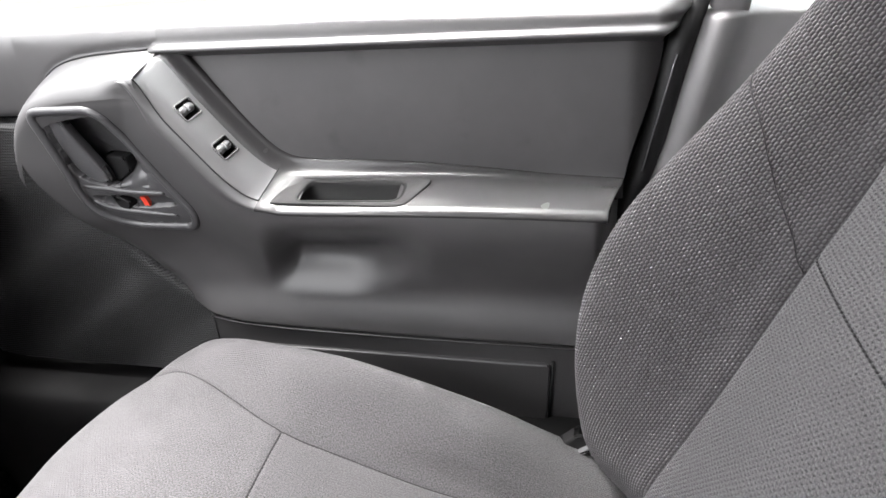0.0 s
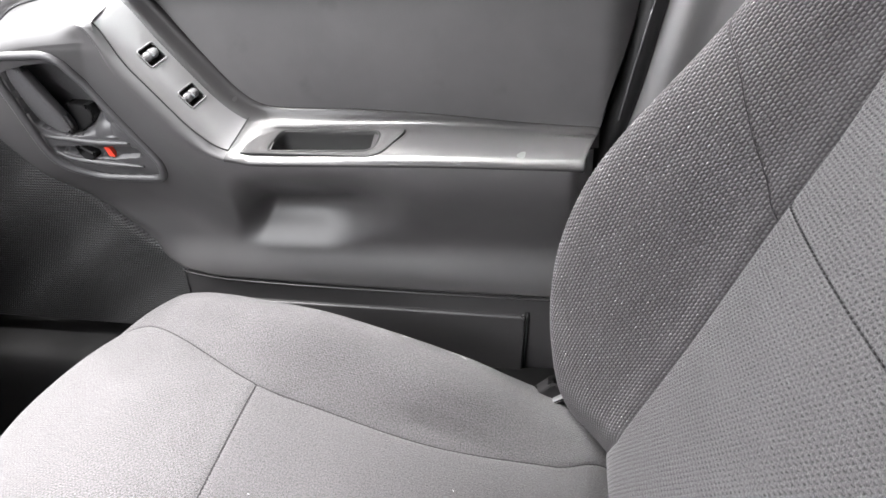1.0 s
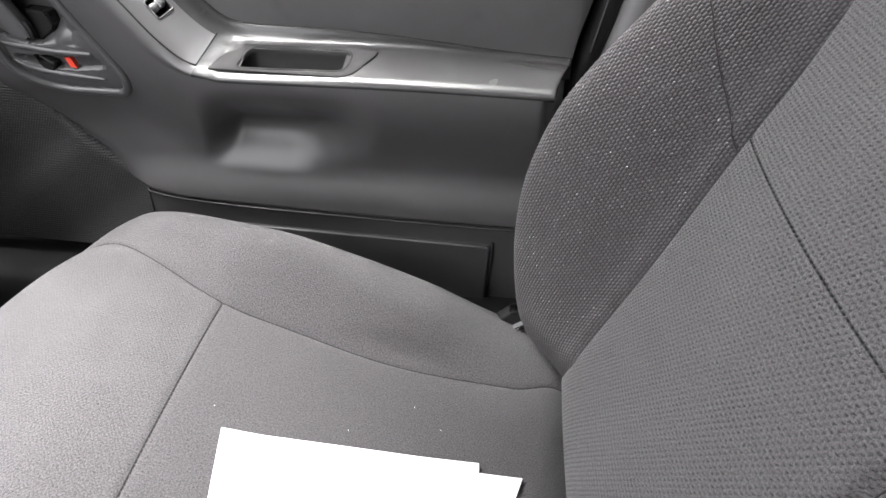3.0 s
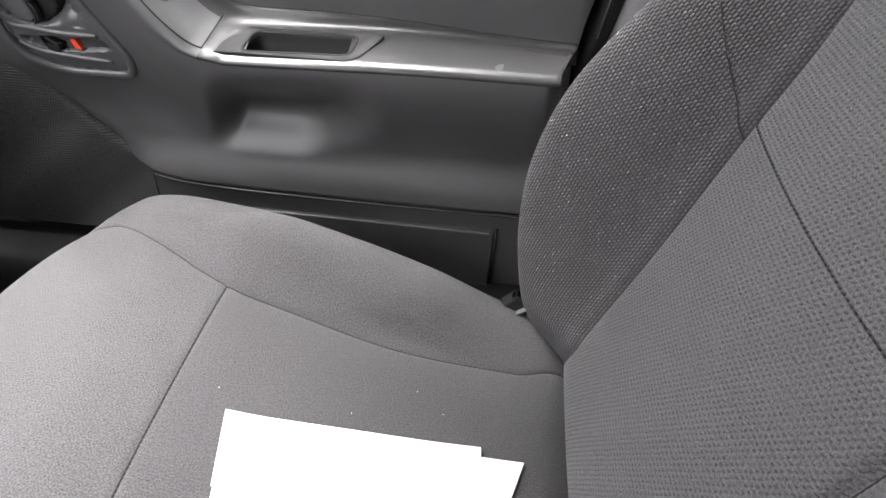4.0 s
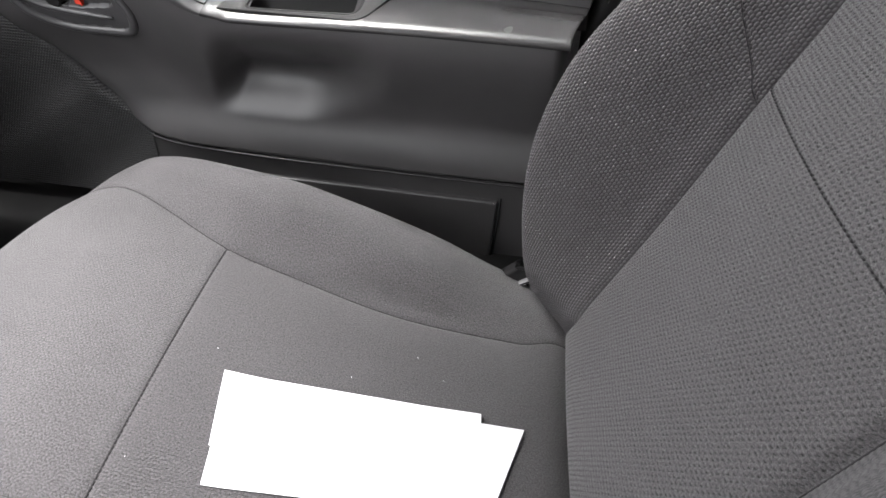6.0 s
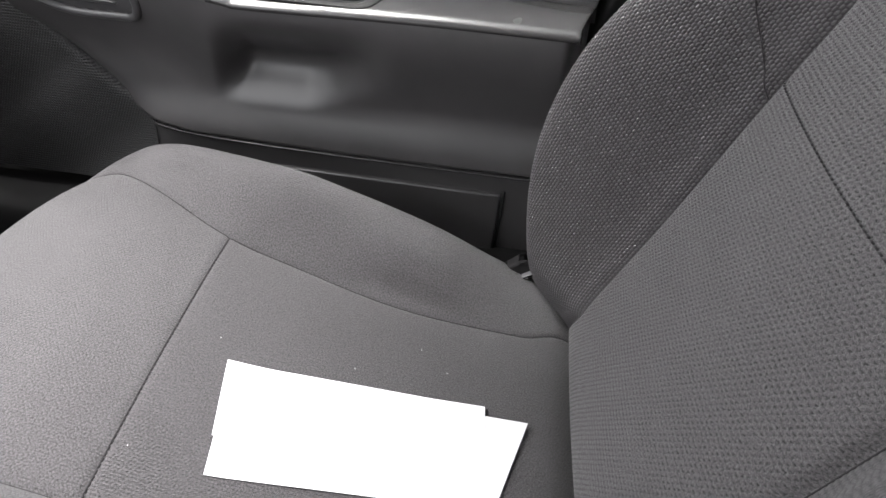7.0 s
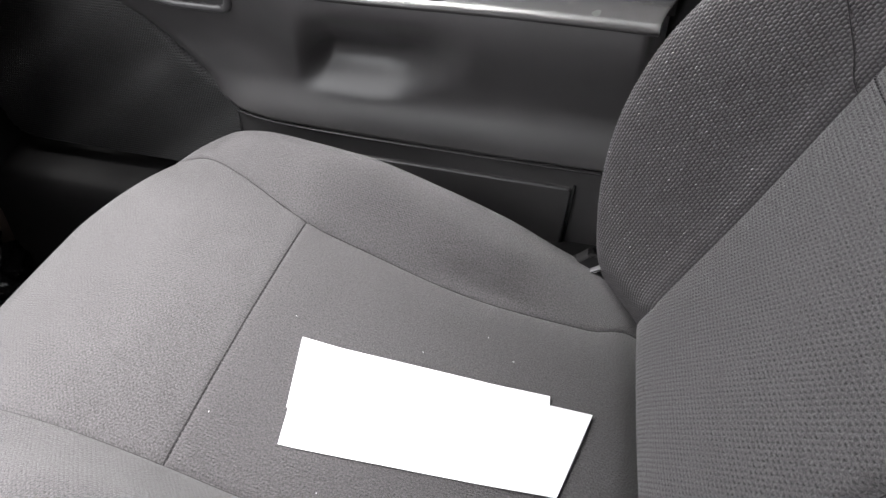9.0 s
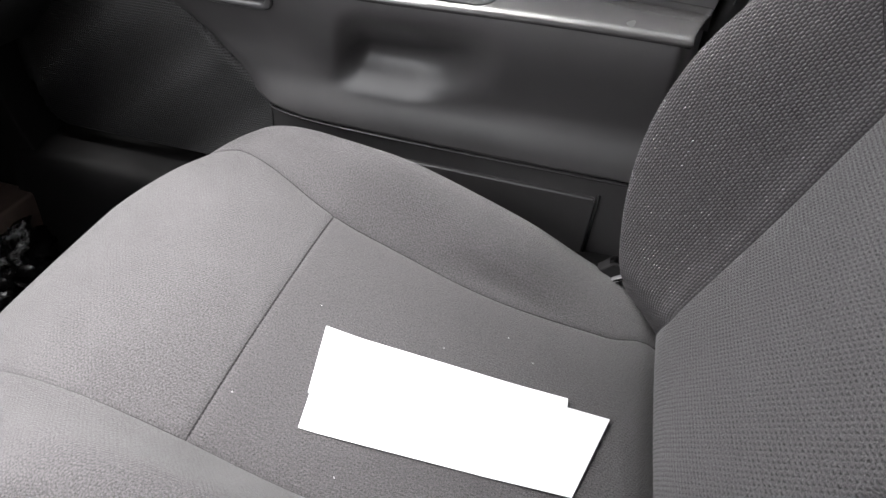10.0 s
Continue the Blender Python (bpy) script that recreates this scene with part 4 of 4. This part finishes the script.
def backrest(seat):
    """Local steps: h up the backrest, a across it. The skin leans back."""
    def centre(h):
        return np.interp(h, [0.22, 0.26, 0.29, 0.315, 0.351, 0.49, 0.62, 0.69, 0.80, 0.95], [0.066, 0.048, 0.034, 0.0265, 0.032, 0.092, 0.142, 0.172, 0.216, 0.275])
    def wing(h):
        return np.interp(h, [0.22, 0.26, 0.31, 0.36, 0.40, 0.45, 0.50, 0.54, 0.60, 0.65, 0.73, 0.80, 0.88, 0.95],
                         [0.010, 0.019, 0.037, 0.057, 0.080, 0.104, 0.122, 0.130, 0.132, 0.120, 0.088, 0.066, 0.05, 0.04])
    hs = np.concatenate([np.linspace(0.23, 0.60, 80), np.linspace(0.60, 0.65, 36)[1:], np.linspace(0.65, 0.94, 64)[1:]])
    even = np.linspace(0.10, 1.06, 241)
    def polish(v, k=13):
        for _ in range(2):
            v = np.convolve(np.pad(v, k, "edge"), np.ones(k) / k, "same")[k:-k]
        return np.interp(hs, even, v)
    cx, wx = polish(centre(even)), polish(wing(even))
    side = curve_through([(0.0, 0.0), (0.16, 0.16), (0.38, 0.56), (0.60, 0.90), (0.74, 1.0), (0.86, 0.94), (0.96, 0.66), (1.03, 0.2), (1.05, -0.3), (1.0, -0.9)], 201)
    across = np.linspace(-1, 1, 81)
    wrap = np.linspace(0, 1, 70) ** 1.3
    us = np.concatenate([-(1 + wrap[::-1])[:-1], 1.35 * across - 0.35 * across ** 3, (1 + wrap)[1:]])
    P = np.zeros((len(us), len(hs), 3))
    for j, h in enumerate(hs):
        seam = 0.150 + 0.035 * float(smooth(-h, -0.36, -0.28)) * 1.0 + 0.03 * float(smooth(h, 0.66, 0.9))
        for i, u in enumerate(us):
            a, sgn = abs(u), (1 if u > 0 else -1)
            if a <= 1:
                y, f = seam * a, 0.006 * (1 - a ** 2) - 0.004 * (1 - a ** 2) * math.sin(h * 9)
            else:
                k = (a - 1) * 200
                g, w = [np.interp(k, np.arange(201), side[:, c]) for c in (0, 1)]
                outer = 0.262 - 0.02 * float(smooth(-h, -0.34, -0.24))
                y = seam + (outer - seam) * g
                f = w * wx[j] * (1.0 if sgn > 0 else 0.58) if w > 0 else w * 0.06
            P[i, j] = (cx[j] - f - 0.07 * (sgn * y + MID_Y + 0.178), MID_Y + sgn * y, h)
    iu, il, js = 149, 69, int(np.argmin(np.abs(hs - 0.6275)))
    def sink(ref, rows=None, depth=0.005, width=0.006):
        d = np.linalg.norm(P - ref, axis=2)
        e = depth * np.exp(-(d / width) ** 2)
        if rows is not None:
            e = e * rows
        P[:, :, 0] += e
    sink(P[iu:iu + 1].copy()), sink(P[il:il + 1].copy())
    # cross seam: level on the insert, rising over the bolsters
    du = np.concatenate([np.zeros((1, P.shape[1])), np.cumsum(np.linalg.norm(np.diff(P, axis=0), axis=2), axis=0)])
    du = du - du[109:110]
    dh = (hs - hs[0])[None] * 1.06 + 0 * du
    uv = np.stack([du, dh], 2)
    lineJ = np.full(len(us), js + 1.0)
    for i in np.nonzero(np.abs(us) > 1)[0]:
        goal = np.interp(np.abs(P[i, :, 1] - MID_Y), [0.150, 0.169, 0.187, 0.199, 0.211, 0.225, 0.245, 0.27], [0.608, 0.643, 0.681, 0.702, 0.719, 0.7335, 0.748, 0.76])
        lineJ[i] = np.clip(np.interp(0.0, hs - goal, np.arange(len(hs))), 0, len(hs) - 2)
    seam_line = np.array([[np.interp(lineJ[i], np.arange(len(hs)), P[i, :, k]) for k in range(3)] for i in range(len(us))])
    sink(seam_line[:, None, :], depth=0.0010, width=0.0020)
    def piece(name, a, b, c, d, mat, label, *woven):
        return cloth(name, P[a:b + 1, c:d + 1], uv[a:b + 1, c:d + 1], mat, seat, label, *woven)
    last = len(hs) - 1
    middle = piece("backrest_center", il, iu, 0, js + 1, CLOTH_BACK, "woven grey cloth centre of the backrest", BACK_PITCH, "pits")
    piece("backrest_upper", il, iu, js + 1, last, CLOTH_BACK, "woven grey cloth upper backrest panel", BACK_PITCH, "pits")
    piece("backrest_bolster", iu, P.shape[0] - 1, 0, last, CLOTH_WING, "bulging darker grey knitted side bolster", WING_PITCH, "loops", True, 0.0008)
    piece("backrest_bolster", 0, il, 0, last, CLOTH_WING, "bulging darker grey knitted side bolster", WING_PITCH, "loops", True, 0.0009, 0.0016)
    for ln in (P[iu, 2:], P[il, 2:], seam_line[iu + 1:205]):
        part("seam", tube(ln + np.array((0.0003, 0, 0)), 0.0007, sides=6), THREAD, middle)
    part("stitching", stitches(seam_line[il + 1:iu] + np.array((-0.0006, 0, -0.0012)), (-0.93, 0, 0.3)), STITCH, middle)
    # back shell closes the backrest
    Q = np.zeros((12, len(hs), 3))
    for i, w in enumerate(np.linspace(0, 1, 12)):
        Q[i] = P[0] * (1 - w) + P[-1] * w
        Q[i, :, 0] += 0.07 * math.sin(math.pi * w) ** 0.5
    part("backrest_shell", sheet(Q), DARK, seat, "black plastic back of the seat")


def car_seat():
    seat = thing("bucket_seat", "grey cloth front car seat with side bolsters and stitched seams", "car seat", at=(-0.25, MID_Y, 0.06))
    cushion(seat)
    backrest(seat)


# ---- loose things ----
def cushion_height(x, y):
    return float(np.interp(-x, [-0.02, 0.10, 0.25, 0.345, 0.43], [0.303, 0.323, 0.354, 0.382, 0.400])) + 0.005 * (1 - ((y - MID_Y) / 0.153) ** 2) - 0.001 + 0.045 * float(smooth(-x, 0.0, 0.3)) * (y - MID_Y)


def envelope(corners, lift, label):
    """A flat envelope that lies along the cushion, slightly bowed, from four corners (x, y)."""
    n, m = 26, 12
    c = [Vector(p) for p in corners]
    P = np.zeros((n, m, 3))
    for i in range(n):
        for j in range(m):
            a, b = i / (n - 1), j / (m - 1)
            p = (c[0] * (1 - a) + c[1] * a) * (1 - b) + (c[3] * (1 - a) + c[2] * a) * b
            P[i, j] = (p.x, p.y, cushion_height(p.x, p.y) + lift + 0.001 * a * a)
    ob = part("envelope", sheet(P), PAPER, smooth=False)
    thicken(ob, 0.0003, 1.0)
    return tagged(ob, label, "envelope", group="envelopes on the seat")


def plastic_bag(at, size, seed):
    """A crumpled black bag with sharp glossy folds."""
    bm = bmesh.new()
    bmesh.ops.create_icosphere(bm, subdivisions=5, radius=1)
    for v in bm.verts:
        p = v.co.copy()
        q = p * 2.2 + Vector((seed, 0, 0))
        f = 1 + 0.28 * noise.noise(q) - 0.34 * abs(noise.noise(q * 1.7)) - 0.26 * abs(noise.noise(q * 4.1)) - 0.14 * abs(noise.noise(q * 9.0))
        v.co = Vector((p.x * size[0] * f, p.y * size[1] * f, max(-0.9, p.z * f) * size[2]))
        v.co += Vector(at)
    ob = part("plastic_bag", bm, BAG)
    return tagged(ob, "crumpled glossy black plastic bag on the footwell floor", "plastic bag")


def seat_belt_anchor():
    ob = thing("seat_belt_buckle", "grey seat belt anchor beside the seat", "seat belt", at=(0.0, -0.075, 0.30))
    part("cover", prism(rounded([(-0.052, 0.322), (-0.030, 0.343), (-0.012, 0.338), (-0.006, 0.30), (-0.04, 0.29)], 0.005), -0.092, -0.074, bevel=0.003), ANCHOR, ob, "grey plastic anchor cover")
    part("tongue", prism(rounded([(-0.030, 0.3215), (-0.016, 0.332), (-0.013, 0.329), (-0.027, 0.3185)], 0.001), -0.099, -0.090, bevel=0.0008), SATIN, ob, "bright metal tongue")
    part("strap", prism(rounded([(-0.03, 0.06), (0.0, 0.06), (0.0, 0.30), (-0.03, 0.30)], 0.003), -0.086, -0.080), DARK, ob, smooth=False)


shell()
car_door()
car_seat()
envelope([(-0.263, -0.4275), (-0.028, -0.392), (-0.006, -0.295), (-0.279, -0.326)], 0.0008, "blank white envelope lying flat on the seat cushion")
envelope([(-0.2698, -0.394), (-0.040, -0.370), (-0.0485, -0.2895), (-0.2855, -0.3205)], 0.0013, "blank white envelope lying on top of another")
seat_belt_anchor()
plastic_bag((-0.99, -0.15, 0.12), (0.12, 0.15, 0.085), 3.0)
tagged(part("carton", box((-1.07, -0.15, 0.06), (-0.93, -0.048, 0.212), 0.005), CARTON), "scuffed brown carton lying in the dark footwell", "carton")


def lint(places):
    """Tiny pale threads caught on the cloth, one mesh."""
    random.seed(5)
    bm = bmesh.new()
    for x, y in places:
        z, turn = cushion_height(x, y) + 0.0009, random.uniform(0, math.pi)
        c, q = math.cos(turn), math.sin(turn)
        line = [(x + c * a - q * b, y + q * a + c * b, z) for a, b in ((-0.0009, 0.0), (-0.0003, 0.0003), (0.0003, 0.0001), (0.0009, -0.0003))]
        piece = tube(line, 0.0002, sides=5)
        me = bpy.data.meshes.new("lint_piece")
        piece.to_mesh(me)
        piece.free()
        bm.from_mesh(me)
        bpy.data.meshes.remove(me)
    tagged(part("lint", bm, PAPER), "pale lint specks caught on the seat cloth", "lint", kind="stuff")


lint([(-0.325, -0.424), (-0.176, -0.287), (-0.218, -0.455), (-0.09, -0.26), (-0.12, -0.24), (-0.30, -0.30)])
